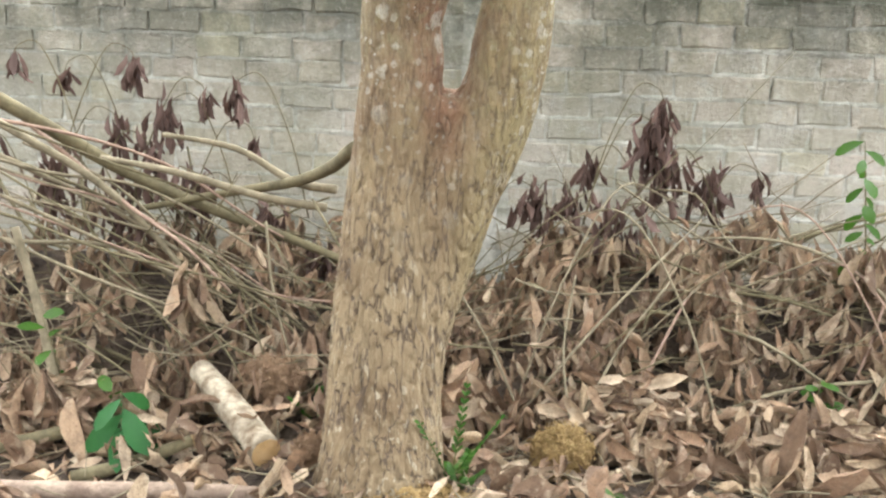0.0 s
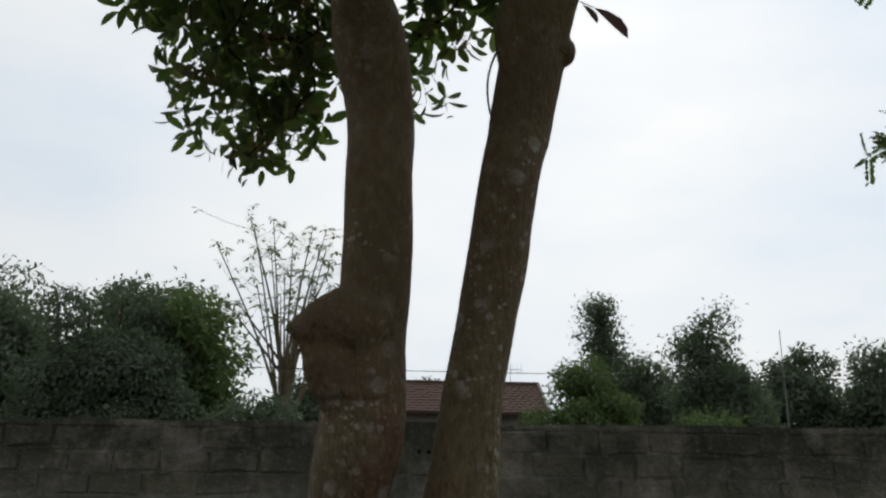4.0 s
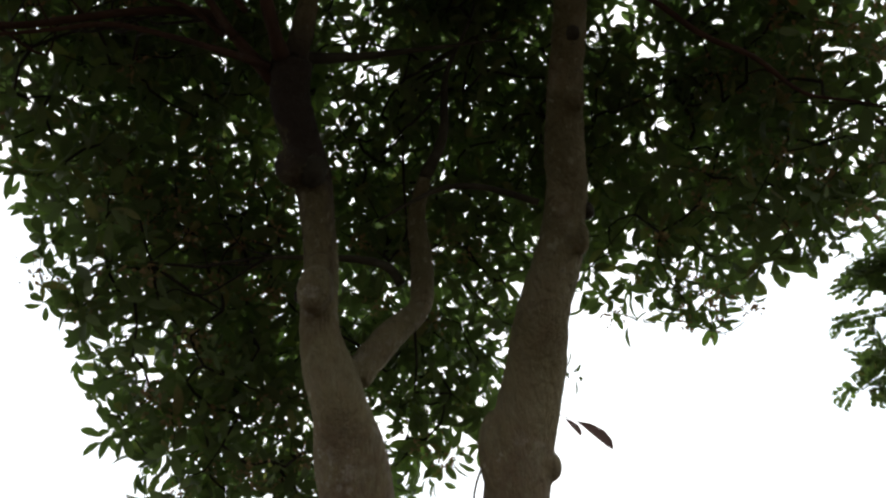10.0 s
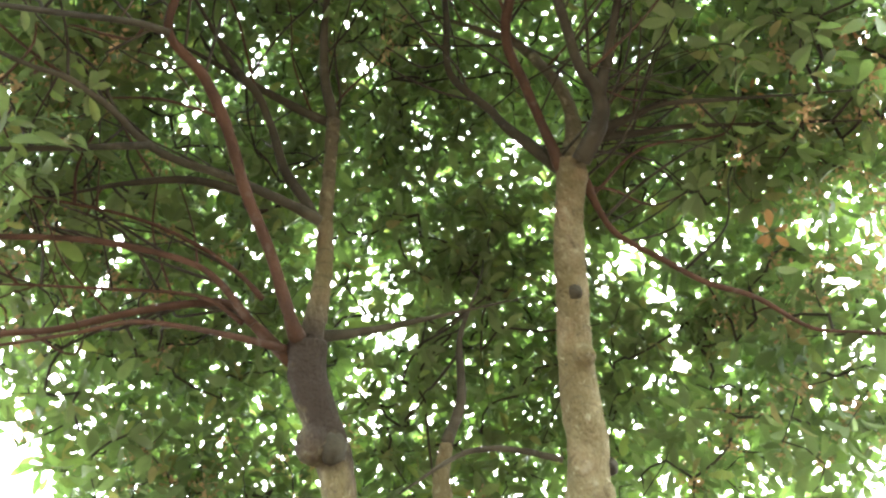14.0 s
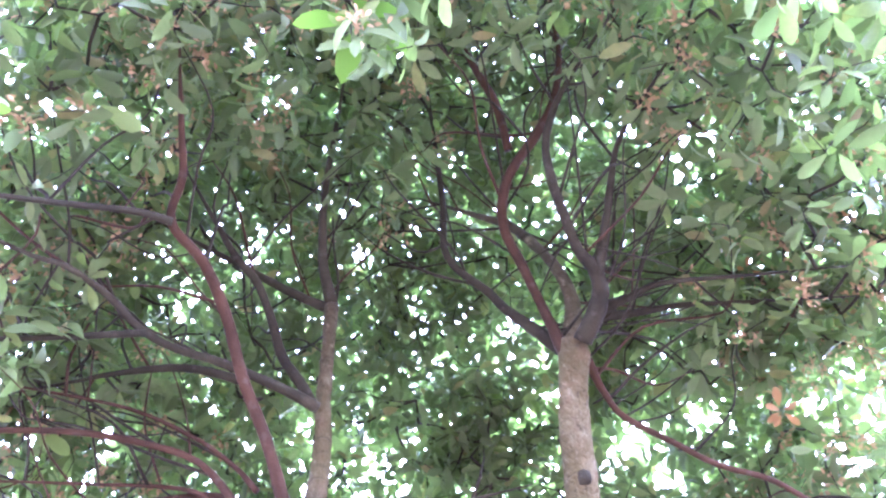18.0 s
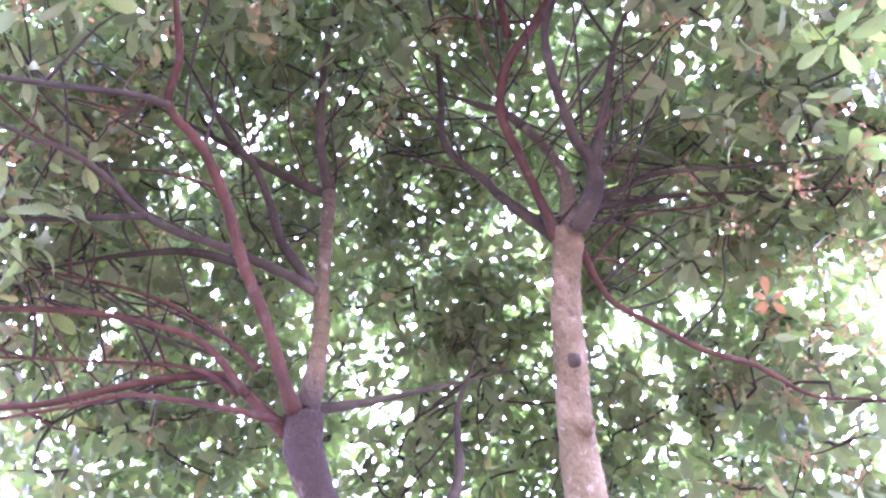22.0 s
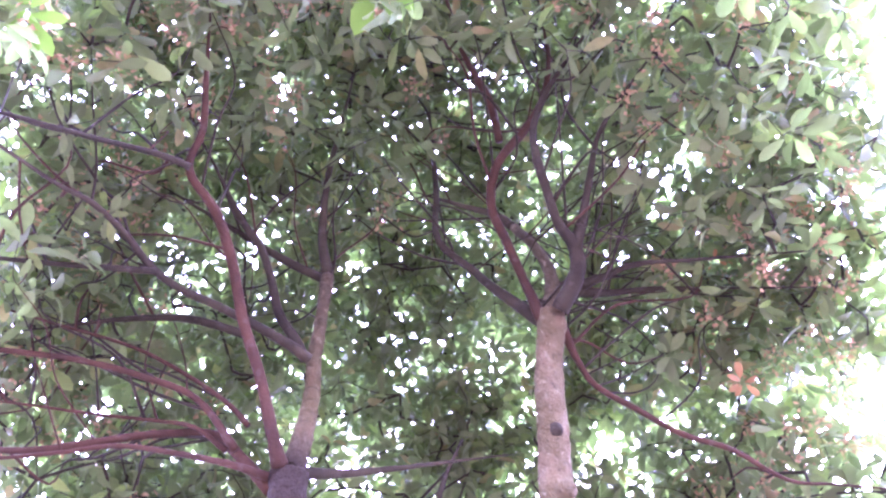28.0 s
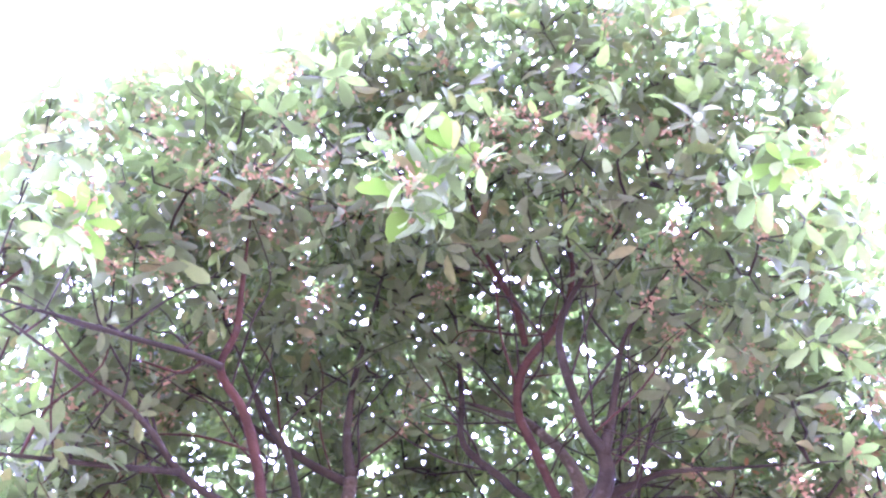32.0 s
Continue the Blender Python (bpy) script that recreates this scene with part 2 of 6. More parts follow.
    col = blend(t, times(t, stain, 0.92), col, (0.022, 0.015, 0.011))
    streak = times(t, times(t, noisy(t, where(t, (1, 1, 0.15)), 14, 4, 0.6, 0.5, 0.6), span(t, x, 0.2, 0.08)), times(t, span(t, z, 3.3, 3.6), span(t, z, 4.0, 3.8)))
    col = blend(t, times(t, streak, 0.5), col, (0.045, 0.03, 0.02))
    t.links.new(col, b.inputs["Base Color"])
    height = blend(t, times(t, crack, 0.9), fine, (0.0, 0.0, 0.0))
    height = blend(t, times(t, times(t, rings, high), 0.7), height, (0.0, 0.0, 0.0))
    relief(t, b, height, 0.8, 0.011)
    return m


def limb_material(name, a, c):
    m, t, b = surface(name, 0.8)
    b.inputs["Specular IOR Level"].default_value = 0.2
    v = where(t)
    col = blend(t, noisy(t, v, 9, 4), a, c)
    col = blend(t, times(t, noisy(t, v, 22, 3, 0.5, 0.62, 0.68), 0.25), col, (0.09, 0.08, 0.062))
    t.links.new(col, b.inputs["Base Color"])
    relief(t, b, noisy(t, v, 70, 3), 0.4, 0.004)
    return m


def leaf_material(name, stops, through_tint, gloss=0.4, share=0.45, vary=island):
    m, t, b = surface(name, gloss)
    b.inputs["Specular IOR Level"].default_value = 0.13
    col = palette(t, vary(t), stops)
    col = blend(t, times(t, noisy(t, where(t), 40, 3), 0.35), col, stops[0][1])
    t.links.new(col, b.inputs["Base Color"])
    tr = t.nodes.new("ShaderNodeBsdfTranslucent")
    t.links.new(blend(t, 1.0, col, through_tint, "MULTIPLY"), tr.inputs["Color"])
    mix = t.nodes.new("ShaderNodeMixShader")
    mix.inputs["Fac"].default_value = share
    t.links.new(b.outputs["BSDF"], mix.inputs[1])
    t.links.new(tr.outputs["BSDF"], mix.inputs[2])
    t.links.new(mix.outputs["Shader"], t.nodes["Material Output"].inputs["Surface"])
    return m


def mottled(name, a, c, scale, rough=0.9, bump=0.4, depth=0.01, grain=60.0, random=None, stretch=(1, 1, 1)):
    m, t, b = surface(name, rough)
    v = where(t, stretch)
    col = blend(t, noisy(t, v, scale, 5, 0.6), a, c)
    col = blend(t, times(t, noisy(t, v, grain, 3), 0.35), col, tuple(x * 0.55 for x in a))
    if random:
        col = blend(t, times(t, random(t), 0.5), col, tuple(x * 0.6 for x in c))
    t.links.new(col, b.inputs["Base Color"])
    relief(t, b, noisy(t, v, grain, 4), bump, depth)
    return m


def cement_material(name, stops, vary, patchy):
    """Grey cement with lime and algae stains that run on from piece to piece, blackest near the wall's top."""
    m, t, b = surface(name, 0.95)
    g = t.nodes.new("ShaderNodeNewGeometry").outputs["Position"]
    col = palette(t, vary(t) if vary else noisy(t, g, 11, 4), stops)
    col = blend(t, times(t, noisy(t, g, 24, 5, 0.65), 0.4), col, (0.28, 0.265, 0.2))
    col = blend(t, times(t, noisy(t, g, 5, 4, 0.6, 0.5, 0.7), 0.45), col, (0.25, 0.245, 0.16))
    col = blend(t, times(t, noisy(t, g, 7, 5, 0.7, 0.55, 0.66), patchy), col, (0.52, 0.515, 0.47))
    col = blend(t, times(t, noisy(t, g, 1.7, 6, 0.65, 0.42, 0.66), 0.36), col, (0.2, 0.205, 0.13))
    z = axis(t, g, "Z")
    mould = times(t, noisy(t, g, 2.3, 7, 0.7, 0.34, 0.54), span(t, z, 0.95, 1.75))
    col = blend(t, times(t, mould, 0.92), col, (0.066, 0.072, 0.052))
    runs = t.nodes.new("ShaderNodeMapping")
    runs.inputs["Scale"].default_value = (7, 7, 0.9)
    t.links.new(g, runs.inputs["Vector"])
    streak = times(t, noisy(t, runs.outputs["Vector"], 1.0, 4, 0.6, 0.52, 0.68), span(t, z, 0.7, 1.8))
    col = blend(t, times(t, streak, 0.55), col, (0.1, 0.1, 0.085))
    col = blend(t, times(t, noisy(t, g, 70, 5, 0.7, 0.5, 0.7), 0.22), col, (0.2, 0.185, 0.145))
    col = blend(t, times(t, noisy(t, g, 45, 4, 0.6, 0.56, 0.68), 0.2), col, (0.62, 0.6, 0.54))
    t.links.new(col, b.inputs["Base Color"])
    relief(t, b, noisy(t, g, 40, 6, 0.7), 0.6, 0.012)
    return m


BARK = bark_material()
# limb barks toned down: shade under the crown is part of these colours
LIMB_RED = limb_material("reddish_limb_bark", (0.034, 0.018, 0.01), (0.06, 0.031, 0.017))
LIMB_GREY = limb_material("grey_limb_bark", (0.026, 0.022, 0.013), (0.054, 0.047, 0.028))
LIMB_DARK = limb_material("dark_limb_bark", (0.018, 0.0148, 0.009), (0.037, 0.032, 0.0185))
GREEN = [(0.0, (0.099, 0.123, 0.06)), (0.5, (0.141, 0.17, 0.08)), (0.8, (0.174, 0.206, 0.094)), (0.93, (0.184, 0.238, 0.076)), (1.0, (0.25, 0.19, 0.1))]
LEAF_ONE = leaf_material("single_green_leaf", GREEN[:4], (1.0, 1.34, 0.6), 0.5, 0.4, each)
LEAF = leaf_material("glossy_green_leaf", GREEN, (1.0, 1.34, 0.6), 0.5, 0.4)
YOUNG = leaf_material("young_light_green_leaf", [(0.0, (0.1, 0.19, 0.03)), (1.0, (0.15, 0.25, 0.045))], (1.1, 1.2, 0.7), 0.55, 0.35)
ORANGE = leaf_material("orange_withered_leaf", [(0.0, (0.2, 0.1, 0.035)), (1.0, (0.25, 0.165, 0.06))], (1.1, 1.0, 1.0), 0.6)
BLOSSOM = leaf_material("tan_flower_buds", [(0.0, (0.25, 0.17, 0.08)), (1.0, (0.34, 0.245, 0.12))], (1.0, 1.0, 1.0), 0.8, 0.2)
DRY_STOPS = [(0.0, (0.128, 0.081, 0.052)), (0.2, (0.232, 0.151, 0.100)), (0.4, (0.348, 0.221, 0.140)), (0.55, (0.336, 0.254, 0.165)), (0.7, (0.418, 0.281, 0.180)), (0.85, (0.441, 0.346, 0.250)),
             (0.95, (0.534, 0.400, 0.260)), (1.0, (0.638, 0.508, 0.370))]


def dry_material(name, vary):
    """Brittle brown leaf, blotched, spotted and veined, each with its own tint."""
    m, t, b = surface(name, 0.8)
    v = where(t)
    col = palette(t, vary(t), DRY_STOPS)
    g = t.nodes.new("ShaderNodeNewGeometry").outputs["Position"]
    col = blend(t, times(t, noisy(t, g, 28, 4, 0.6, 0.45, 0.7), 0.55), col, (0.12, 0.08, 0.055))
    col = blend(t, times(t, noisy(t, g, 19, 3, 0.6, 0.55, 0.68), 0.5), col, (0.5, 0.41, 0.3))
    col = blend(t, times(t, cracks(t, g, 60, 0.03), 0.35), col, (0.1, 0.065, 0.045))
    col = blend(t, times(t, noisy(t, g, 170, 2, 0.5, 0.62, 0.68), 0.6), col, (0.07, 0.045, 0.035))
    t.links.new(col, b.inputs["Base Color"])
    relief(t, b, noisy(t, g, 75, 4, 0.65), 0.6, 0.006)
    tr = t.nodes.new("ShaderNodeBsdfTranslucent")
    t.links.new(col, tr.inputs["Color"])
    mix = t.nodes.new("ShaderNodeMixShader")
    mix.inputs["Fac"].default_value = 0.15
    t.links.new(b.outputs["BSDF"], mix.inputs[1])
    t.links.new(tr.outputs["BSDF"], mix.inputs[2])
    t.links.new(mix.outputs["Shader"], t.nodes["Material Output"].inputs["Surface"])
    return m


DRY = dry_material("dry_brown_leaf", island)
DRY_ONE = dry_material("single_dry_brown_leaf", each)
DRY_DARK = leaf_material("dark_withered_leaf", [(0.0, (0.09, 0.058, 0.05)), (1.0, (0.2, 0.13, 0.11))], (1.0, 0.9, 0.8), 0.7, 0.15)
# far foliage is paled and greyed, a little distance haze in its base colour
FAR_DARK = leaf_material("far_dark_foliage", [(0.0, (0.105, 0.138, 0.1)), (1.0, (0.165, 0.2, 0.142))], (1.3, 1.5, 1.0), 0.6, 0.3)
FAR_LIGHT = leaf_material("far_light_foliage", [(0.0, (0.105, 0.15, 0.065)), (1.0, (0.175, 0.23, 0.1))], (1.3, 1.5, 1.0), 0.6, 0.35)
WEED = leaf_material("bright_weed_leaf", [(0.0, (0.022, 0.065, 0.008)), (1.0, (0.06, 0.13, 0.02))], (1.3, 1.4, 0.8), 0.4, 0.3)
BLUE_WEED = leaf_material("bluish_weed_leaf", [(0.0, (0.02, 0.08, 0.025)), (1.0, (0.035, 0.12, 0.035))], (1.3, 1.4, 0.9), 0.4, 0.3)
STICK = mottled("dry_stick_bark", (0.15, 0.125, 0.08), (0.27, 0.225, 0.15), 12, 0.9, 0.4, 0.004)
STICK_DARK = mottled("brown_branch_bark", (0.095, 0.08, 0.045), (0.18, 0.15, 0.085), 10, 0.9, 0.4, 0.004)
REDDISH = mottled("pinkish_twig_bark", (0.23, 0.15, 0.11), (0.36, 0.25, 0.19), 12, 0.9, 0.4, 0.004)
FALLEN = mottled("weathered_branch_bark", (0.17, 0.12, 0.09), (0.33, 0.25, 0.19), 14, 0.9, 0.7, 0.006, 40)
PALE_LOG = mottled("pale_peeling_bark", (0.13, 0.09, 0.055), (0.47, 0.41, 0.31), 13, 0.85, 0.5, 0.006)
CUT = mottled("fresh_cut_wood", (0.42, 0.27, 0.12), (0.55, 0.38, 0.2), 30, 0.9, 0.4, 0.003)
SAWDUST = mottled("ochre_sawdust", (0.27, 0.17, 0.07), (0.43, 0.3, 0.13), 40, 0.95, 0.8, 0.01, 150)
SOIL = mottled("leaf_mould_soil", (0.045, 0.032, 0.024), (0.12, 0.085, 0.06), 6, 0.95, 0.8, 0.02, 45)
BLOCK_STOPS = [(0.0, (0.418, 0.396, 0.341)), (0.25, (0.517, 0.468, 0.402)), (0.5, (0.473, 0.429, 0.352)), (0.7, (0.539, 0.473, 0.407)), (0.9, (0.495, 0.451, 0.374)), (1.0, (0.484, 0.446, 0.330))]
BLOCK = cement_material("cement_block", BLOCK_STOPS, each, 0.6)
MORTAR = cement_material("cement_mortar", [(0.0, (0.5, 0.49, 0.44)), (1.0, (0.68, 0.67, 0.61))], None, 0.6)
TILE = mottled("red_clay_tile", (0.115, 0.065, 0.05), (0.165, 0.098, 0.075), 3, 0.85, 0.3, 0.01, 20, each)
LIME = mottled("old_limewash", (0.42, 0.41, 0.36), (0.66, 0.65, 0.6), 10, 0.95, 0.5, 0.006, 70)
PLASTER = mottled("weathered_plaster", (0.3, 0.28, 0.25), (0.42, 0.4, 0.36), 2, 0.9)
METAL = mottled("dull_grey_metal", (0.2, 0.2, 0.2), (0.3, 0.3, 0.3), 8, 0.5)
CABLE = mottled("black_cable_rubber", (0.03, 0.03, 0.03), (0.05, 0.05, 0.05), 20, 0.6)
DARK = mottled("hole_shade", (0.012, 0.01, 0.01), (0.02, 0.018, 0.016), 20)


# ---- shape helpers ----
rng = np.random.default_rng(7)


def make_mesh(name, verts, faces, smooth=False):
    me = bpy.data.meshes.new(name)
    me.from_pydata(verts if isinstance(verts, list) else verts.tolist(), [], faces if isinstance(faces, list) else faces.tolist())
    if smooth:
        me.polygons.foreach_set("use_smooth", [True] * len(me.polygons))
    me.update()
    return me


def part(name, me, material, parent=None, label="", kind="", at=None):
    """One mesh object, under a thing where a parent is given."""
    if isinstance(me, bmesh.types.BMesh):
        data = bpy.data.meshes.new(name)
        me.to_mesh(data)
        me.free()
        me = data
    if not me.materials:
        me.materials.append(material)
    ob = new(name, me)
    ob.parent = parent
    if at is not None:
        ob.matrix_basis = at
    return tagged(ob, label, kind=kind)


def thing(name, label, category, at=(0, 0, 0), group=""):
    ob = new(name)
    ob.empty_display_size = 0.1
    ob.location = at
    return tagged(ob, label, category, group)


def unit(a):
    return a / np.maximum(np.linalg.norm(a, axis=-1, keepdims=True), 1e-9)


def smooth_line(points, per=5):
    """Catmull-Rom through rows of x, y, z, radius."""
    p = np.array(points, float)
    p = np.vstack([2 * p[0] - p[1], p, 2 * p[-1] - p[-2]])
    p[0, 3], p[-1, 3] = p[1, 3], p[-2, 3]
    out = []
    for i in range(1, len(p) - 2):
        a, b, c, d = p[i - 1:i + 3]
        for u in np.linspace(0, 1, per, endpoint=False):
            out.append(0.5 * (2 * b + (c - a) * u + (2 * a - 5 * b + 4 * c - d) * u * u + (3 * b - a - 3 * c + d) * u ** 3))
    out.append(p[-2])
    out = np.array(out)
    out[:, 3] = np.maximum(out[:, 3], 0.0015)
    return out


def tube(points, seg=8, per=5, wobble=0.0, cap=True):
    """Vertices and faces of a tapering, bending round limb."""
    q = smooth_line(points, per) if per > 1 else np.array(points, float)
    axis_dir = unit(np.gradient(q[:, :3], axis=0))
    side = np.cross(axis_dir[0], (0.31, 0.53, 0.79))
    verts, faces = [], []
    for i, d in enumerate(axis_dir):
        side = side - d * side.dot(d)
        side = side / np.linalg.norm(side)
        up = np.cross(d, side)
        for k in range(seg):
            a = 2 * math.pi * k / seg
            r = q[i, 3] * (1 + wobble * float(rng.normal()))
            verts.append(tuple(q[i, :3] + r * (math.cos(a) * side + math.sin(a) * up)))
    n = len(q)
    for i in range(n - 1):
        for k in range(seg):
            j = (k + 1) % seg
            faces.append((i * seg + k, i * seg + j, (i + 1) * seg + j, (i + 1) * seg + k))
    if cap:
        faces += [tuple(range(seg))[::-1], tuple((n - 1) * seg + k for k in range(seg))]
    return verts, faces


def tube_mesh(name, points, seg=8, per=5, wobble=0.0):
    return make_mesh(name, *tube(points, seg, per, wobble), smooth=True)


def join(name, pieces, smooth=True):
    verts, faces = [], []
    for v, f in pieces:
        o = len(verts)
        verts += v
        faces += [tuple(i + o for i in g) for g in f]
    return make_mesh(name, verts, faces, smooth)


def leaf_mesh(name, at, along, normal, length, width, fold=0.2, droop=0.15, curl=0.0, crinkle=0.0):
    """Many pointed oval leaves in one mesh: each has a midrib fold, a bent tip and, when dry, rolled edges."""
    at, along, normal = np.atleast_2d(at), unit(np.atleast_2d(along)), np.atleast_2d(normal)
    n = len(at)
    side = unit(np.cross(along, normal))
    up = np.cross(side, along)
    length, width = np.broadcast_to(length, n)[:, None], np.broadcast_to(width, n)[:, None]
    fold, droop, curl = (np.broadcast_to(x, n)[:, None] for x in (fold, droop, curl))
    rows = [(0, 0), (0.3, -0.34), (0.3, 0), (0.3, 0.34), (0.62, -0.5), (0.62, 0), (0.62, 0.5), (0.86, -0.36), (0.86, 0), (0.86, 0.36), (1, 0)]
    verts = np.empty((n, len(rows), 3))
    for i, (u, v) in enumerate(rows):
        a = curl * 2.0
        across = v * width * np.where(a > 0, np.cos(a * 0.6), 1)
        lift = abs(v) * width * (fold + np.sin(a)) - droop * length * u * u
        verts[:, i] = at + along * length * u + side * across + up * lift
        if crinkle:
            verts[:, i] += rng.normal(size=(n, 3)) * width * crinkle
    f = [(0, 1, 2), (0, 2, 3), (1, 4, 5, 2), (2, 5, 6, 3), (4, 7, 8, 5), (5, 8, 9, 6), (7, 10, 8), (8, 10, 9)]
    faces = [tuple(i + k * 11 for i in g) for k in range(n) for g in f]
    return make_mesh(name, verts.reshape(-1, 3), faces, True)


def dry_leaf(width, bend, roll, twist):
    """One dead leaf, a metre long before scaling: rolled edges, twisted blade, ragged margin."""
    rows, cols = 8, 5
    seed = rng.uniform(0, 90, 3)
    verts, faces = [], []
    for i in range(rows):
        u = i / (rows - 1)
        half = width * (math.sin(math.pi * (0.03 + 0.92 * u) ** 1.25) ** 0.7 * 0.5 + 0.012)
        turn = twist * (u - 0.3)
        for j in range(cols):
            v = (j / (cols - 1) - 0.5) * 2
            a = v * roll * (0.5 + 0.7 * u)
            ragged = 1 + 0.22 * noise.noise(Vector((u * 6, v * 2, 0)) + Vector(seed)) * abs(v)
            y = half * ragged * math.sin(a) / max(0.2, roll) if roll > 0.05 else half * v
            z = half * ragged * (1 - math.cos(a)) / max(0.2, roll) + 0.035 * noise.noise(Vector((u * 5, v * 2.5, 4)) + Vector(seed))
            y, z = y * math.cos(turn) - z * math.sin(turn), y * math.sin(turn) + z * math.cos(turn)
            verts.append((u - 0.08 * bend * u * u, y, z - bend * u * u * 0.5 + 0.02 * math.sin(u * 9 + seed[0])))
    for i in range(rows - 1):
        for j in range(cols - 1):
            faces.append((i * cols + j, i * cols + j + 1, (i + 1) * cols + j + 1, (i + 1) * cols + j))
    return make_mesh("dead_leaf", verts, faces, True)


def rand_dirs(n):
    return unit(rng.normal(size=(n, 3)))


def whorls(centres, axes, count, length, tilt=(0.1, 0.75), strew=0.03):
    """Leaves in rosettes at twig ends: place, way and face of each."""
    at, along, face, size = [], [], [], []
    for c, a, k in zip(centres, axes, count):
        s = np.cross(a, (0.3, 0.5, 0.8))
        s /= np.linalg.norm(s)
        u = np.cross(a, s)
        start = rng.uniform(0, 6.28)
        grow = rng.uniform(0.75, 1.2)
        for i in range(k):
            th = start + 6.283 * i / k + rng.normal() * 0.25
            out = math.cos(th) * s + math.sin(th) * u
            el = rng.uniform(*tilt)
            d = out * math.cos(el) + a * math.sin(el)
            at.append(c + a * rng.uniform(-strew, 0.02) + d * 0.012)
            along.append(d)
            face.append(a * math.cos(el) - out * math.sin(el) + rng.normal(size=3) * 0.2)
            size.append(length * grow * rng.uniform(0.75, 1.15))
    return np.array(at), np.array(along), np.array(face), np.array(size)


# ---- ground: one sheet, rising into a heap of leaf mould in front of the wall ----
def heap(x, y):
    """Height of the ground."""
    z = 0.03 * noise.noise((x * 1.1, y * 1.1, 0)) + 0.012 * noise.noise((x * 5, y * 5, 3))
    z += 0.12 * math.exp(-((x + 0.1) / 0.5) ** 2 - ((y - 2.62) / 0.3) ** 2)
    if 2.6 < y < 4.9 and abs(x) < 4:
        ridge = math.exp(-((y - 4.05 + 0.1 * x) / 0.42) ** 2)
        size = 0.42 + 0.10 * noise.noise((x * 1.3, 4.2, 1.7)) + (0.05 if x > 0.4 else 0.0)
        gap = 1 - 0.55 * math.exp(-((x - 0.15) / 0.3) ** 2)
        fade = 1 if x < 1.6 else math.exp(-((x - 1.6) / 1.0) ** 2)
        z += ridge * size * gap * fade
    return z


def ground_sheet():
    xs = np.concatenate([[-400, -120, -40, -15, -8, -5], np.linspace(-3.6, 3.6, 73), [5, 8, 15, 40, 120, 400]])
    ys = np.concatenate([[-400, -120, -40, -15, -6, -2, 0, 1, 1.6], np.linspace(2.0, 4.9, 40), [5.4, 7, 10, 16, 25, 40, 80, 160, 400]])
    verts = [(x, y, heap(x, y) if abs(x) < 10 and -3 < y < 6 else 0) for y in ys for x in xs]
    w = len(xs)
    faces = [(j * w + i, j * w + i + 1, (j + 1) * w + i + 1, (j + 1) * w + i) for j in range(len(ys) - 1) for i in range(w - 1)]
    return make_mesh("ground", verts, faces, True)


tagged(part("ground", ground_sheet(), SOIL), "dark leaf-mould soil covered with dead leaves", "ground", kind="structure")

# ---- the tree ----
TRUNK = {
    "trunk": [(-0.16, 2.71, 0.03, 0.216), (-0.16, 2.75, 0.19, 0.202), (-0.16, 2.79, 0.35, 0.193), (-0.15, 2.83, 0.54, 0.192), (-0.14, 2.85, 0.73, 0.183), (-0.15, 2.85, 0.91, 0.16), (-0.14, 2.85, 1.1, 0.144), (-0.13, 2.83, 1.28, 0.133)],
    "left_stem": [(-0.13, 2.83, 1.28, 0.133), (-0.12, 2.81, 1.43, 0.127), (-0.13, 2.8, 1.55, 0.123), (-0.094, 2.76, 1.75, 0.136), (-0.084, 2.78, 2.03, 0.122), (-0.064, 2.77, 2.21, 0.114), (-0.064, 2.73, 2.57, 0.109), (-0.064, 2.77, 2.75, 0.114), (-0.114, 2.7, 3.02, 0.123), (-0.15, 2.58, 3.13, 0.095), (-0.19, 2.54, 3.25, 0.086), (-0.23, 2.48, 3.39, 0.069), (-0.23, 2.4, 3.57, 0.063), (-0.25, 2.31, 3.75, 0.06), (-0.28, 2.23, 3.89, 0.068), (-0.35, 2.08, 4.05, 0.069), (-0.35, 1.99, 4.17, 0.074)],
    "right_stem": [(-0.1, 2.82, 0.5, 0.135), (-0.06, 2.85, 0.69, 0.148), (-0.01, 2.86, 0.86, 0.154), (0.05, 2.85, 1.05, 0.152), (0.13, 2.84, 1.21, 0.139), (0.19, 2.82, 1.38, 0.12), (0.21, 2.8, 1.52, 0.116), (0.25, 2.76, 1.86, 0.094), (0.31, 2.75, 2.21, 0.098), (0.36, 2.7, 2.58, 0.096), (0.4, 2.74, 2.75, 0.106), (0.44, 2.67, 3.02, 0.11), (0.5, 2.56, 3.29, 0.102), (0.52, 2.42, 3.43, 0.089), (0.58, 2.33, 3.62, 0.082), (0.61, 2.22, 3.81, 0.072), (0.6, 2.16, 3.88, 0.072), (0.6, 2.06, 4.05, 0.067), (0.61, 1.92, 4.22, 0.062), (0.62, 1.77, 4.4, 0.057), (0.65, 1.61, 4.57, 0.056), (0.66, 1.55, 4.62, 0.052)],
}
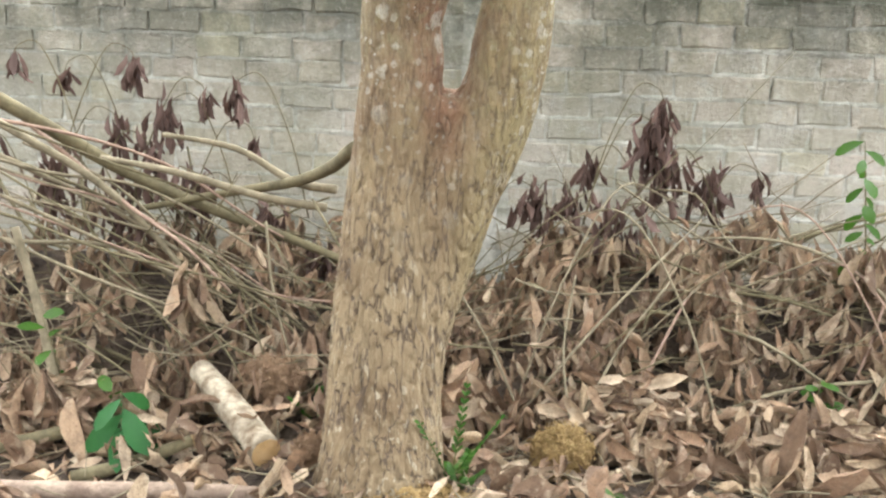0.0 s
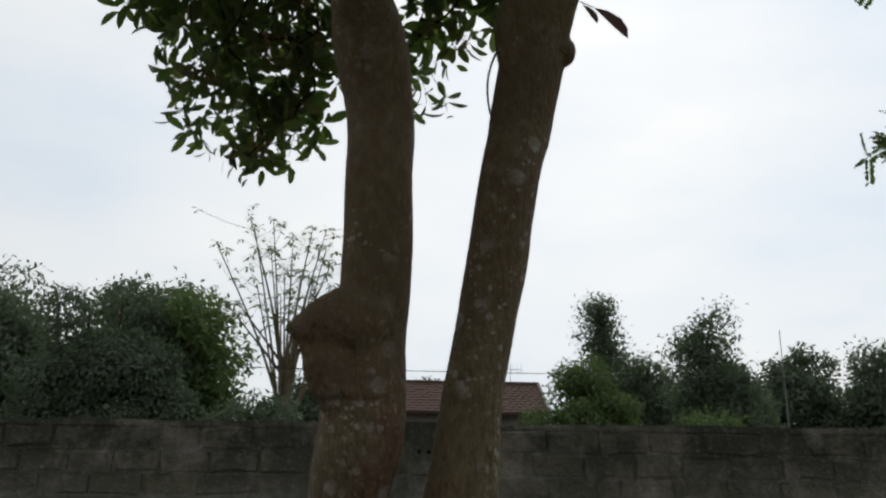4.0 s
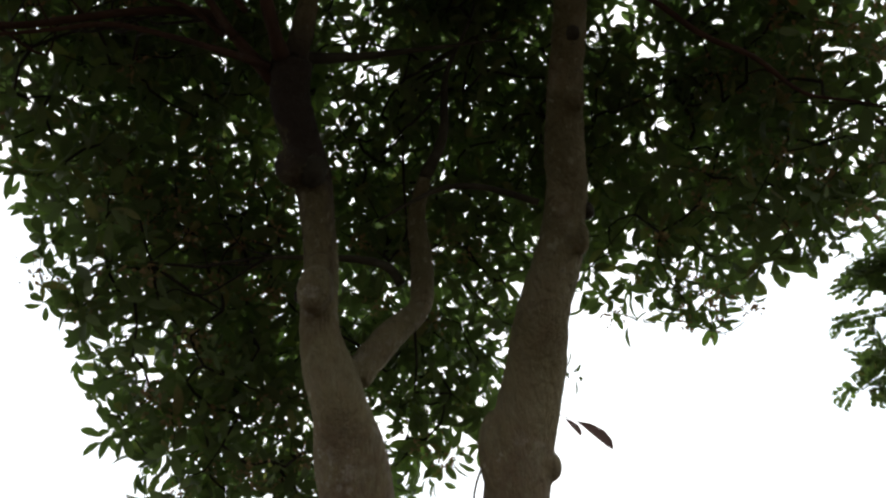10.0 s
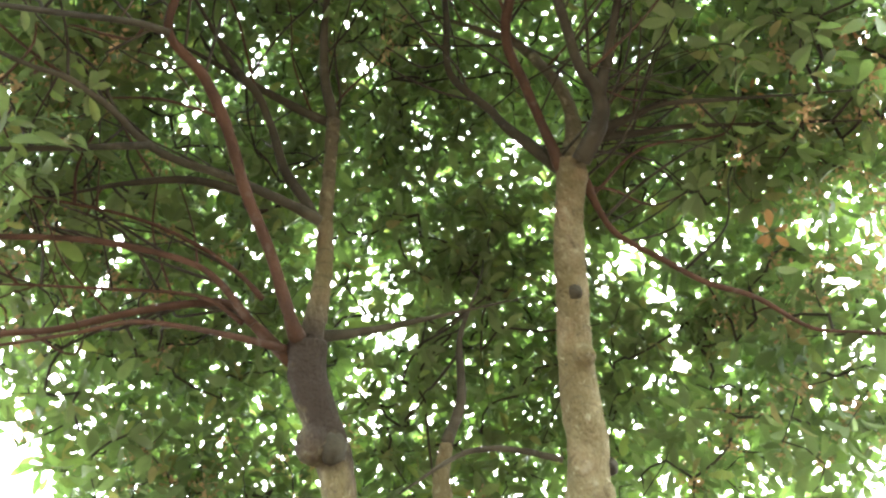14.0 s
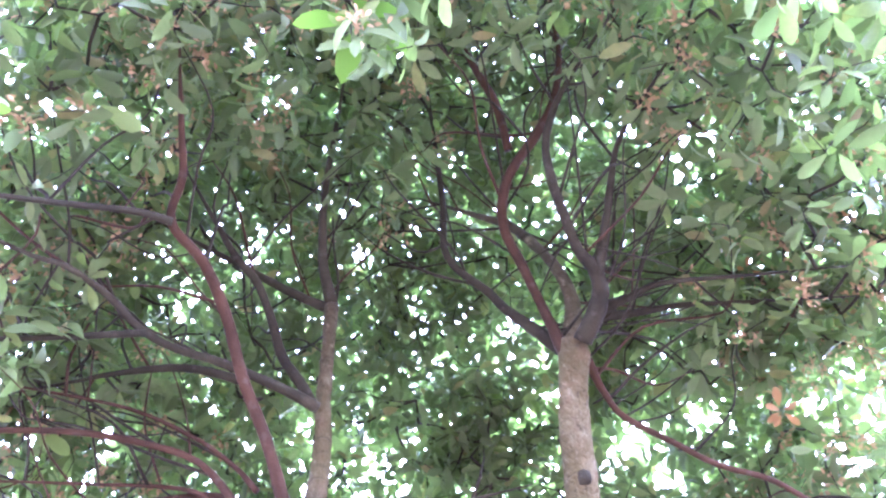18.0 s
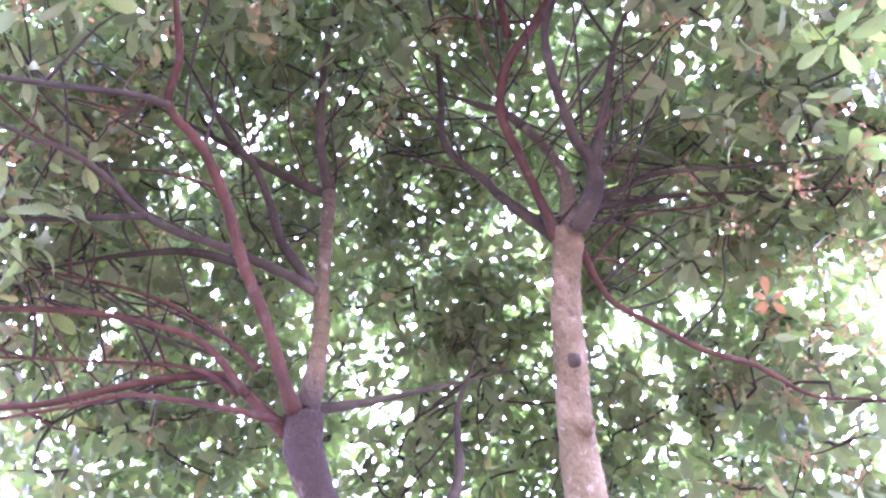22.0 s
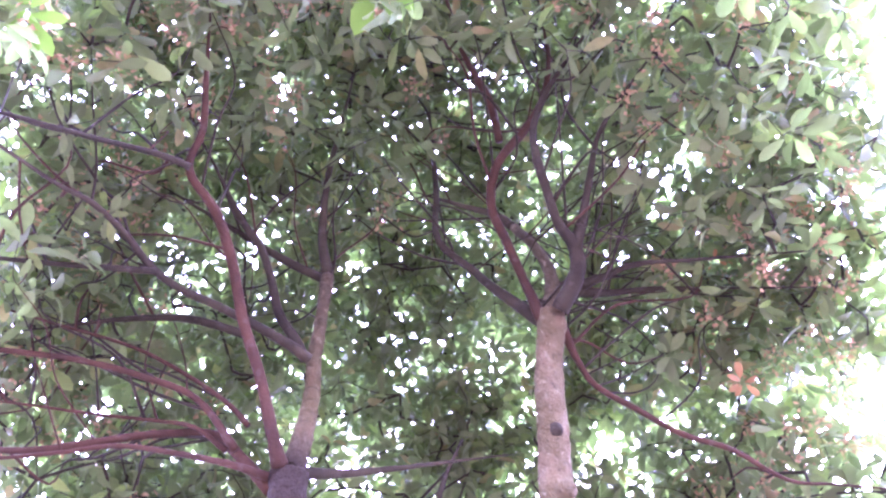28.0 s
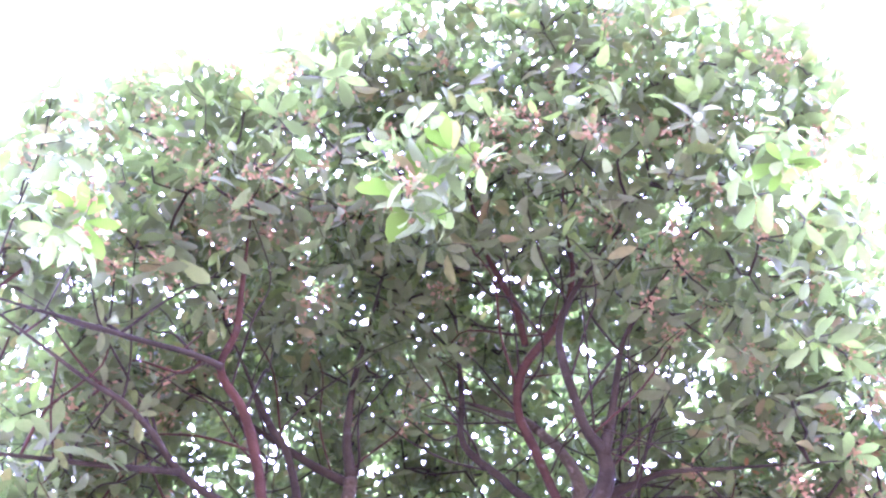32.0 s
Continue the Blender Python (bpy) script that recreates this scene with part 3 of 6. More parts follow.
LIMBS_LEFT = {
    "l_grey": [(-0.34, 1.99, 4.18, 0.0459), (-0.31, 1.91, 4.35, 0.0374), (-0.29, 1.83, 4.51, 0.0348), (-0.29, 1.76, 4.64, 0.034), (-0.27, 1.65, 4.8, 0.0289), (-0.25, 1.51, 4.97, 0.0272), (-0.28, 1.37, 5.12, 0.0204), (-0.26, 1.15, 5.32, 0.0145), (-0.21, 0.96, 5.54, 0.011), (-0.13, 0.656, 5.892, 0.0026)],
    "l_red": [(-0.38, 1.95, 4.14, 0.0326), (-0.4, 1.87, 4.17, 0.0246), (-0.46, 1.68, 4.31, 0.0211), (-0.53, 1.49, 4.42, 0.0211), (-0.57, 1.31, 4.51, 0.0211), (-0.63, 1.13, 4.57, 0.0194), (-0.72, 0.97, 4.58, 0.0158), (-0.67, 0.83, 4.63, 0.0141), (-0.66, 0.66, 4.69, 0.0106), (-0.644, 0.388, 4.786, 0.0026)],
    "l_low1": [(-0.41, 2.03, 4.11, 0.0261), (-0.57, 1.93, 4.25, 0.0185), (-0.66, 1.91, 4.32, 0.0166), (-0.87, 1.91, 4.32, 0.0153), (-1.06, 1.92, 4.29, 0.014), (-1.25, 1.91, 4.22, 0.0127), (-1.43, 1.89, 4.19, 0.0115), (-1.67, 1.85, 4.1, 0.0071), (-2.054, 1.786, 3.956, 0.002)],
    "l_low2": [(-0.54, 1.91, 4.19, 0.017), (-0.69, 1.78, 4.33, 0.0129), (-0.88, 1.71, 4.38, 0.0129), (-1.12, 1.63, 4.37, 0.0116), (-1.38, 1.56, 4.31, 0.0102), (-1.61, 1.49, 4.23, 0.0061), (-1.978, 1.378, 4.102, 0.002)],
    "l_low3": [(-0.42, 1.98, 4.12, 0.018), (-0.56, 1.93, 4.13, 0.0125), (-0.77, 1.92, 4.2, 0.0105), (-0.97, 1.91, 4.24, 0.0095), (-1.15, 1.91, 4.2, 0.008), (-1.34, 1.9, 4.15, 0.006), (-1.7, 1.86, 4.05, 0.002)],
    "l_low4": [(-0.58, 1.93, 4.22, 0.011), (-0.7, 1.87, 4.29, 0.0085), (-0.85, 1.87, 4.35, 0.0075), (-1.06, 1.84, 4.35, 0.006), (-1.36, 1.76, 4.3, 0.0045), (-1.6, 1.7, 4.24, 0.002)],
    "l_low5": [(-0.5, 1.84, 4.24, 0.012), (-0.58, 1.8, 4.33, 0.0095), (-0.73, 1.75, 4.45, 0.0085), (-0.95, 1.64, 4.5, 0.007), (-1.23, 1.54, 4.5, 0.0055), (-1.39, 1.46, 4.45, 0.004), (-1.6, 1.38, 4.38, 0.002)],
    "l_right": [(-0.34, 2.05, 4.26, 0.025), (-0.16, 2.1, 4.34, 0.017), (0.03, 2.13, 4.42, 0.011), (0.21, 2.15, 4.49, 0.007), (0.498, 2.182, 4.602, 0.003)],
    "l_grey_left": [(-0.3, 1.71, 4.53, 0.024), (-0.4, 1.63, 4.53, 0.02), (-0.62, 1.5, 4.54, 0.0168), (-0.75, 1.42, 4.51, 0.0152), (-0.86, 1.32, 4.49, 0.0152), (-0.95, 1.19, 4.5, 0.0128), (-1.05, 1.07, 4.48, 0.0112), (-1.14, 0.99, 4.42, 0.008), (-1.28, 0.85, 4.35, 0.0064), (-1.504, 0.626, 4.238, 0.0024)],
    "l_mid": [(-0.32, 1.73, 4.57, 0.0238), (-0.36, 1.67, 4.63, 0.0221), (-0.43, 1.59, 4.71, 0.0204), (-0.47, 1.47, 4.81, 0.017), (-0.52, 1.36, 4.9, 0.017), (-0.6, 1.26, 4.95, 0.0153), (-0.68, 1.12, 5.03, 0.0093), (-0.808, 0.896, 5.158, 0.0026)],
    "l_s1": [(-0.26, 1.53, 4.97, 0.021), (-0.4, 1.48, 5.03, 0.019), (-0.49, 1.44, 5.07, 0.017), (-0.69, 1.33, 5.13, 0.012), (-1.01, 1.154, 5.226, 0.003)],
    "l_s2": [(-0.7, 0.95, 4.52, 0.014), (-0.8, 0.9, 4.5, 0.012), (-0.99, 0.83, 4.42, 0.01), (-1.18, 0.75, 4.32, 0.008), (-1.484, 0.622, 4.16, 0.003)],
    "l_s3": [(-0.84, 1.33, 4.48, 0.014), (-1.13, 1.27, 4.38, 0.01), (-1.34, 1.22, 4.3, 0.008), (-1.676, 1.14, 4.172, 0.003)],
    "l_s4": [(-0.56, 1.65, 4.65, 0.018), (-0.79, 1.6, 4.7, 0.016), (-1.04, 1.59, 4.68, 0.011), (-1.19, 1.6, 4.66, 0.007), (-1.43, 1.616, 4.628, 0.003)],
    "l_bs": [(0.045, 2.635, 3.698, 0.02), (-0.006, 2.613, 3.76, 0.018), (-0.122, 2.609, 3.793, 0.015), (-0.333, 2.61, 3.798, 0.01), (-0.501, 2.611, 3.793, 0.004)],
    "limb_back": [(-0.11, 2.59, 3.26, 0.058), (0.01, 2.6, 3.45, 0.052), (0.11, 2.62, 3.58, 0.045), (0.12, 2.61, 3.78, 0.043), (0.1, 2.59, 3.99, 0.037), (0.13, 2.5, 4.12, 0.026), (0.2, 2.42, 4.28, 0.02), (0.21, 2.3, 4.5, 0.013), (0.3, 2.2, 4.7, 0.006)],
}
LIMBS_RIGHT = {
    "r_red": [(0.62, 1.59, 4.59, 0.026), (0.56, 1.46, 4.71, 0.019), (0.5, 1.33, 4.81, 0.02), (0.44, 1.19, 4.91, 0.02), (0.47, 1.03, 4.98, 0.02), (0.61, 0.9, 5.13, 0.02), (0.69, 0.77, 5.19, 0.016), (0.72, 0.62, 5.27, 0.012), (0.71, 0.48, 5.36, 0.009), (0.7, 0.29, 5.45, 0.007), (0.684, -0.014, 5.594, 0.003)],
    "r_redb": [(0.49, 0.95, 5.09, 0.018), (0.46, 0.8, 5.23, 0.018), (0.4, 0.69, 5.34, 0.016), (0.34, 0.57, 5.45, 0.012), (0.3, 0.42, 5.55, 0.01), (0.236, 0.18, 5.71, 0.003)],
    "r_dark": [(0.63, 1.61, 4.64, 0.03), (0.44, 1.52, 4.83, 0.02), (0.38, 1.49, 4.94, 0.018), (0.23, 1.39, 5.09, 0.016), (0.23, 1.22, 5.27, 0.014), (0.22, 1.02, 5.51, 0.01), (0.204, 0.7, 5.894, 0.003)],
    "r_c": [(0.66, 1.58, 4.66, 0.044), (0.69, 1.49, 4.8, 0.033), (0.65, 1.4, 4.94, 0.023), (0.56, 1.33, 5.09, 0.021), (0.49, 1.3, 5.18, 0.019), (0.35, 1.28, 5.28, 0.012), (0.126, 1.248, 5.44, 0.003)],
    "r_d": [(0.68, 1.53, 4.56, 0.038), (0.75, 1.39, 4.6, 0.035), (0.74, 1.29, 4.63, 0.028), (0.68, 1.21, 4.66, 0.021), (0.64, 1.1, 4.7, 0.019), (0.6, 0.97, 4.75, 0.019), (0.6, 0.87, 4.88, 0.015), (0.65, 0.75, 4.96, 0.013), (0.74, 0.61, 5, 0.009), (0.84, 0.47, 5.01, 0.006), (1, 0.246, 5.026, 0.003)],
    "r_e": [(0.74, 1.3, 4.62, 0.029), (0.79, 1.16, 4.72, 0.017), (0.83, 1.02, 4.81, 0.015), (0.86, 0.91, 4.87, 0.011), (0.92, 0.8, 4.91, 0.009), (1, 0.69, 4.93, 0.007), (1.128, 0.514, 4.962, 0.003)],
    "r_f1": [(0.78, 1.48, 4.7, 0.026), (0.9, 1.44, 4.72, 0.015), (1.02, 1.39, 4.71, 0.011), (1.25, 1.35, 4.64, 0.007), (1.618, 1.286, 4.528, 0.003)],
    "r_f2": [(0.77, 1.5, 4.69, 0.024), (0.91, 1.52, 4.73, 0.016), (1.11, 1.51, 4.75, 0.011), (1.36, 1.5, 4.72, 0.007), (1.76, 1.484, 4.672, 0.003)],
    "r_low": [(0.7, 1.62, 4.58, 0.0206), (0.76, 1.74, 4.53, 0.0134), (0.83, 1.83, 4.5, 0.0126), (0.99, 1.91, 4.44, 0.012), (1.15, 1.98, 4.37, 0.0116), (1.33, 2.02, 4.31, 0.0105), (1.51, 2.09, 4.2, 0.0079), (1.69, 2.09, 4.16, 0.005), (1.978, 2.09, 4.096, 0.0022)],
    "r_bs": [(0.559, 2.462, 3.965, 0.014), (0.401, 2.448, 4.011, 0.013), (0.272, 2.447, 4.028, 0.012), (0.152, 2.454, 3.999, 0.01), (-0.054, 2.485, 3.872, 0.004)],
}
tree = thing("shade_tree", "forked broadleaf tree with fissured tan bark and dense green crown", "tree", (-0.16, 2.75, 0.0))


def local(me):
    """A mesh drawn in the world's place, moved to the tree's base."""
    me.transform(Matrix.Translation((0.16, -2.75, 0.0)))
    return me


def blob(c, r, seg=14):
    bm = bmesh.new()
    bmesh.ops.create_uvsphere(bm, u_segments=seg, v_segments=seg // 2 + 2, radius=1)
    for v in bm.verts:
        v.co = Vector((v.co.x * r[0], v.co.y * r[1], v.co.z * r[2])) + Vector(c)
    out = [tuple(v.co) for v in bm.verts], [tuple(v.index for v in f.verts) for f in bm.faces]
    bm.free()
    return out


def trunk_mesh():
    pieces = [tube(p, 28, 6) for p in TRUNK.values()]
    pieces += [tube(p[:6 if k in ("limb_back", "l_grey") else 4], 14, 5) for k, p in (*LIMBS_LEFT.items(), *LIMBS_RIGHT.items()) if p[0][3] > 0.0425]
    pieces += [blob((0.03, 2.82, 1.27), (0.085, 0.085, 0.09)), blob((0.655, 1.6, 4.58), (0.06, 0.06, 0.07))]
    pieces.append(tube([(-0.17, 2.74, -0.12, 0.27), (-0.165, 2.74, 0.02, 0.232), (-0.16, 2.75, 0.2, 0.2)], 28, 4))
    # root flares
    for a, r in ((0.3, 0.2), (1.7, 0.16), (3.0, 0.18), (4.0, 0.17), (5.2, 0.2)):
        x, y = -0.165 + math.cos(a) * r, 2.74 + math.sin(a) * r
        pieces.append(tube([(x + 0.1 * math.cos(a), y + 0.1 * math.sin(a), -0.1, 0.07), (x, y, 0.03, 0.055), (-0.165 + math.cos(a) * 0.15, 2.74 + math.sin(a) * 0.15, 0.22, 0.04)], 12, 4))
    # the big burr where a limb was cut off, and smaller knobs
    pieces.append(tube([(-0.04, 2.77, 2.08, 0.115), (-0.14, 2.735, 2.06, 0.128), (-0.23, 2.69, 2.045, 0.092), (-0.29, 2.685, 2.04, 0.05), (-0.335, 2.68, 2.042, 0.016)], 20, 3))
    pieces.append(tube([(-0.3, 2.69, 2.035, 0.022), (-0.22, 2.69, 1.97, 0.075), (-0.175, 2.7, 1.87, 0.082), (-0.13, 2.72, 1.84, 0.09)], 16, 4))
    pieces += [blob((0.45, 2.68, 2.78), (0.04, 0.05, 0.045)), blob((0.535, 2.66, 2.98), (0.04, 0.05, 0.05)),
               blob((0.36, 2.66, 3.02), (0.06, 0.07, 0.16)), blob((-0.33, 2.2, 3.87), (0.07, 0.07, 0.08)), blob((0.65, 2.24, 3.8), (0.035, 0.04, 0.05)),
               blob((-0.24, 2.36, 3.46), (0.065, 0.065, 0.09)), blob((0.625, 2.0, 4.02), (0.04, 0.035, 0.04)), blob((0.645, 2.26, 3.62), (0.028, 0.05, 0.065))]
    raw = new("raw", join("raw", pieces))
    mod = raw.modifiers.new("union", "REMESH")
    mod.mode, mod.voxel_size, mod.use_smooth_shade = "VOXEL", 0.0078, True
    relax = raw.modifiers.new("relax", "SMOOTH")
    relax.factor, relax.iterations = 0.5, 6
    me = bpy.data.meshes.new_from_object(raw.evaluated_get(bpy.context.evaluated_depsgraph_get()))
    bpy.data.objects.remove(raw)
    n = len(me.vertices)
    co, no = np.empty(n * 3), np.empty(n * 3)
    me.vertices.foreach_get("co", co)
    me.vertex_normals.foreach_get("vector", no)
    co, no = co.reshape(-1, 3), no.reshape(-1, 3)
    for i in range(n):
        x, y, z = co[i]
        rough = min(1.0, max(0.12, 1.45 - z * 0.62))
        a = noise.noise((x * 27, y * 27, z * 8))
        c = noise.noise((x * 75, y * 75, z * 24 + 5))
        e = noise.noise((x * 7, y * 7, z * 5 + 9))
        k = rough * (-0.011 * max(0.0, 1 - abs(a) * 6) - 0.004 * abs(c)) + 0.006 * e
        burr = (x + 0.22) ** 2 + (z - 2.0) ** 2
        if burr < 0.04:
            k -= (1 - burr / 0.04) * (0.012 * abs(noise.noise((x * 45, y * 45, z * 60))) + 0.006 * abs(noise.noise((x * 22, y * 22, z * 25))))
        if x < 0.02 and 1.7 < z < 2.0:
            ring = 1.825 + 0.02 * noise.noise((x * 12, y * 12, 2))
            k -= 0.011 * math.exp(-((z - ring) / 0.014) ** 2) * min(1.0, (0.02 - x) / 0.1)
        if z > 3.2:
            k += 0.0035 * max(0.0, noise.noise((x * 6, y * 6, z * 30)) - 0.1) + 0.003 * noise.noise((x * 30, y * 30, z * 30))
        co[i] += no[i] * k
    me.vertices.foreach_set("co", co.ravel())
    me.materials.clear()
    me.update()
    return me


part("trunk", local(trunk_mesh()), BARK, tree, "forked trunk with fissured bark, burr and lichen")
samples = []
for limbs in (LIMBS_LEFT, LIMBS_RIGHT):
    for key, pts in limbs.items():
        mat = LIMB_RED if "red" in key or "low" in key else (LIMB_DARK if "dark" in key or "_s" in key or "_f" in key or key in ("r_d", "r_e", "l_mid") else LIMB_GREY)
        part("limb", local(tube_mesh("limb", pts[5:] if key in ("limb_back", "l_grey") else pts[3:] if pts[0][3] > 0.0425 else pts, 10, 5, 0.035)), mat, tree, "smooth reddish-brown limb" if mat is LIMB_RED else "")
        samples.append(smooth_line(pts, 4)[:, :3])
samples = np.vstack(samples + [smooth_line(p, 3)[-12:, :3] for k, p in TRUNK.items() if k != "trunk"])

# dark knots where small limbs were shed: x, y, z, radius
for x, y, z, r in ((0.615, 1.865, 4.211, 0.027), (0.635, 1.69, 4.435, 0.014), (-0.269, 2.198, 3.845, 0.05), (0.679, 2.255, 3.738, 0.026), (-0.302, 2.431, 3.485, 0.018)):
    c, f = blob((0, 0, 0), (r, r, r * 1.25), 14)
    c = [tuple(Vector(p) * (1 + 0.3 * noise.noise(Vector(p) * 55 + Vector((x, y, z)) * 9))) for p in c]
    me = make_mesh("knot", c, f, True)
    me.transform(Matrix.Translation((x, y, z)))
    part("knot", local(me), LIMB_DARK, tree, "dark rough knot")

# clumps of the crown: x, y, z, radius
CROWN_SKIRT = [(-0.66, 3.9, 3.3, 0.32), (-0.74, 3.71, 3.61, 0.38), (-0.96, 3.35, 3.88, 0.39), (-1.1, 2.94, 4.01, 0.3), (-0.46, 3.88, 4.2, 0.5), (-0.11, 4.13, 3.85, 0.35), (0.12, 4.19, 3.5, 0.17), (0.26, 3.92, 4.0, 0.34), (-0.72, 3.43, 4.41, 0.48), (0.02, 3.71, 4.64, 0.57), (0.48, 3.62, 4.4, 0.32), (-1.15, 2.65, 4.14, 0.18), (1.11, 3.29, 4.31, 0.25), (1.37, 3.09, 4.11, 0.22), (1.63, 2.78, 4.07, 0.21), (1.17, 3.19, 4.71, 0.32), (1.57, 2.94, 4.55, 0.33), (1.82, 2.54, 4.18, 0.23), (0.78, 3.43, 5.01, 0.43)]
CROWN_MIDDLE = [(-0.22, 3.0, 4.95, 0.3), (-0.07, 2.9, 5.05, 0.28), (-1.49, 2.31, 4.74, 0.45), (-1.05, 2.67, 5.17, 0.52), (-0.47, 3.03, 5.4, 0.52), (0.27, 3.13, 5.48, 0.59), (0.98, 3.02, 5.32, 0.52), (1.51, 2.7, 5.01, 0.49), (1.85, 2.37, 4.53, 0.39), (-1.55, 1.84, 5.16, 0.46), (-1.04, 2.14, 5.66, 0.53), (-0.33, 2.36, 6.13, 0.57), (0.55, 2.47, 6.16, 0.58), (1.3, 2.26, 5.78, 0.55), (1.79, 1.97, 5.26, 0.48), (-1.21, 2.93, 4.59, 0.41), (1.39, 3.03, 4.43, 0.33), (1.67, 2.66, 4.22, 0.28)]
CROWN_TOP = [(-1.5, 1.84, 5.09, 0.5), (-1.03, 2.01, 5.88, 0.6), (-0.22, 2.3, 6.19, 0.64), (0.56, 2.2, 6.33, 0.65), (1.39, 2.15, 5.84, 0.61), (1.85, 1.8, 5.11, 0.48), (-1.47, 1.15, 5.41, 0.5), (-0.96, 1.29, 6.18, 0.6), (-0.18, 1.48, 6.65, 0.65), (0.86, 1.36, 6.62, 0.65), (1.6, 1.35, 6.0, 0.6), (1.94, 1.18, 5.34, 0.38), (-1.06, 0.54, 5.8, 0.51), (-0.34, 0.59, 6.43, 0.6), (0.6, 0.58, 6.52, 0.61), (1.36, 0.61, 6.05, 0.55)]
CROWN_FRONT = [(2.0, 0.85, 5.2, 0.26), (2.12, 1.19, 5.1, 0.28), (2.14, 1.58, 5.0, 0.28), (1.98, 0.5, 5.25, 0.2), (-1.42, 0.75, 4.85, 0.26), (-1.45, 1.1, 4.75, 0.26), (-1.5, 1.4, 4.6, 0.24), (1.67, -0.37, 5.26, 0.21), (1.79, -0.07, 5.26, 0.22), (1.9, 0.24, 5.22, 0.22), (1.73, 0.18, 5.3, 0.22), (-1.39, 0.43, 4.86, 0.41), (-1.06, 0.21, 5.39, 0.46), (-0.42, 0.01, 5.9, 0.53), (0.31, -0.21, 5.99, 0.57), (0.99, -0.19, 5.7, 0.52), (1.42, -0.02, 5.29, 0.4), (0.02, -0.42, 5.87, 0.35), (0.72, -0.53, 5.8, 0.32), (1.34, -0.43, 5.47, 0.28), (1.82, 0.74, 5.02, 0.34), (-1.25, 0.09, 4.36, 0.13), (-1.01, 0.44, 3.93, 0.11), (0.05, 0.24, 4.23, 0.15), (1.17, 0.18, 4.12, 0.14)]
CROWN_VEIL = [(0.06, 0.33, 5.07, 0.23), (0.44, 0.37, 5.14, 0.26), (0.77, 0.42, 4.98, 0.23), (1.09, 0.62, 4.96, 0.26), (1.3, 1.0, 4.88, 0.29), (1.49, 0.83, 4.63, 0.23), (1.51, 1.32, 4.78, 0.25), (-0.26, 0.4, 5.15, 0.24), (-0.58, 0.52, 5.08, 0.26), (-0.94, 0.57, 4.88, 0.28), (-1.13, 0.69, 4.68, 0.19), (-0.8, 0.34, 4.85, 0.25), (-0.54, 0.85, 5.33, 0.21), (-0.14, 1.29, 5.45, 0.2), (0.03, 0.94, 5.46, 0.22), (1.34, 1.62, 4.83, 0.24), (-1.07, 1.11, 4.67, 0.15), (-1.2, 1.29, 4.43, 0.14), (-0.65, 0.27, 4.9, 0.25), (0.2, 0.08, 5.09, 0.26), (0.67, 0.08, 5.03, 0.26), (1.14, 0.2, 4.9, 0.28), (-0.4, 0.05, 4.96, 0.25), (1.49, 0.44, 4.61, 0.25), (1.03, 1.05, 5.07, 0.14)]
CROWN_BACK = [(-1.17, 2.48, 5.77, 0.38), (-0.62, 2.57, 5.84, 0.38), (-0.07, 2.62, 5.86, 0.38), (0.49, 2.64, 5.82, 0.38), (1.04, 2.63, 5.74, 0.38), (1.55, 2.58, 5.61, 0.38), (-1.02, 2.9, 5.51, 0.38), (-0.46, 2.98, 5.56, 0.38), (0.09, 3.03, 5.56, 0.38), (0.64, 3.04, 5.51, 0.38), (1.17, 3.01, 5.42, 0.38), (1.67, 2.94, 5.29, 0.38), (-1.2, 3.21, 5.19, 0.38), (-0.66, 3.32, 5.24, 0.38), (-0.13, 3.38, 5.25, 0.38), (0.42, 3.4, 5.22, 0.38), (0.95, 3.37, 5.14, 0.38), (1.46, 3.32, 5.04, 0.38)]

# openings in the crown, where the sky comes through: from x, y, z to x, y, z, radius
CROWN_GAPS = [(0.84, 1.69, 3.91, 1.99, 4.31, 7.38, 0.1),
              (0.75, 1.6, 4.0, 1.76, 4.09, 7.61, 0.11),
              (-0.08, 1.07, 4.37, -0.33, 2.75, 8.53, 0.09),
              (-0.63, 1.18, 4.23, -1.7, 3.03, 8.19, 0.08),
              (-0.86, 1.44, 4.01, -2.27, 3.69, 7.65, 0.09),
              (-0.61, 1.62, 3.99, -1.64, 4.13, 7.58, 0.07),
              (0.94, 1.54, 3.98, 2.24, 3.93, 7.57, 0.1),
              (0.79, 0.72, 4.4, 1.87, 1.89, 8.61, 0.1),
              (0.36, 1.6, 4.07, 0.78, 4.09, 7.8, 0.06)]


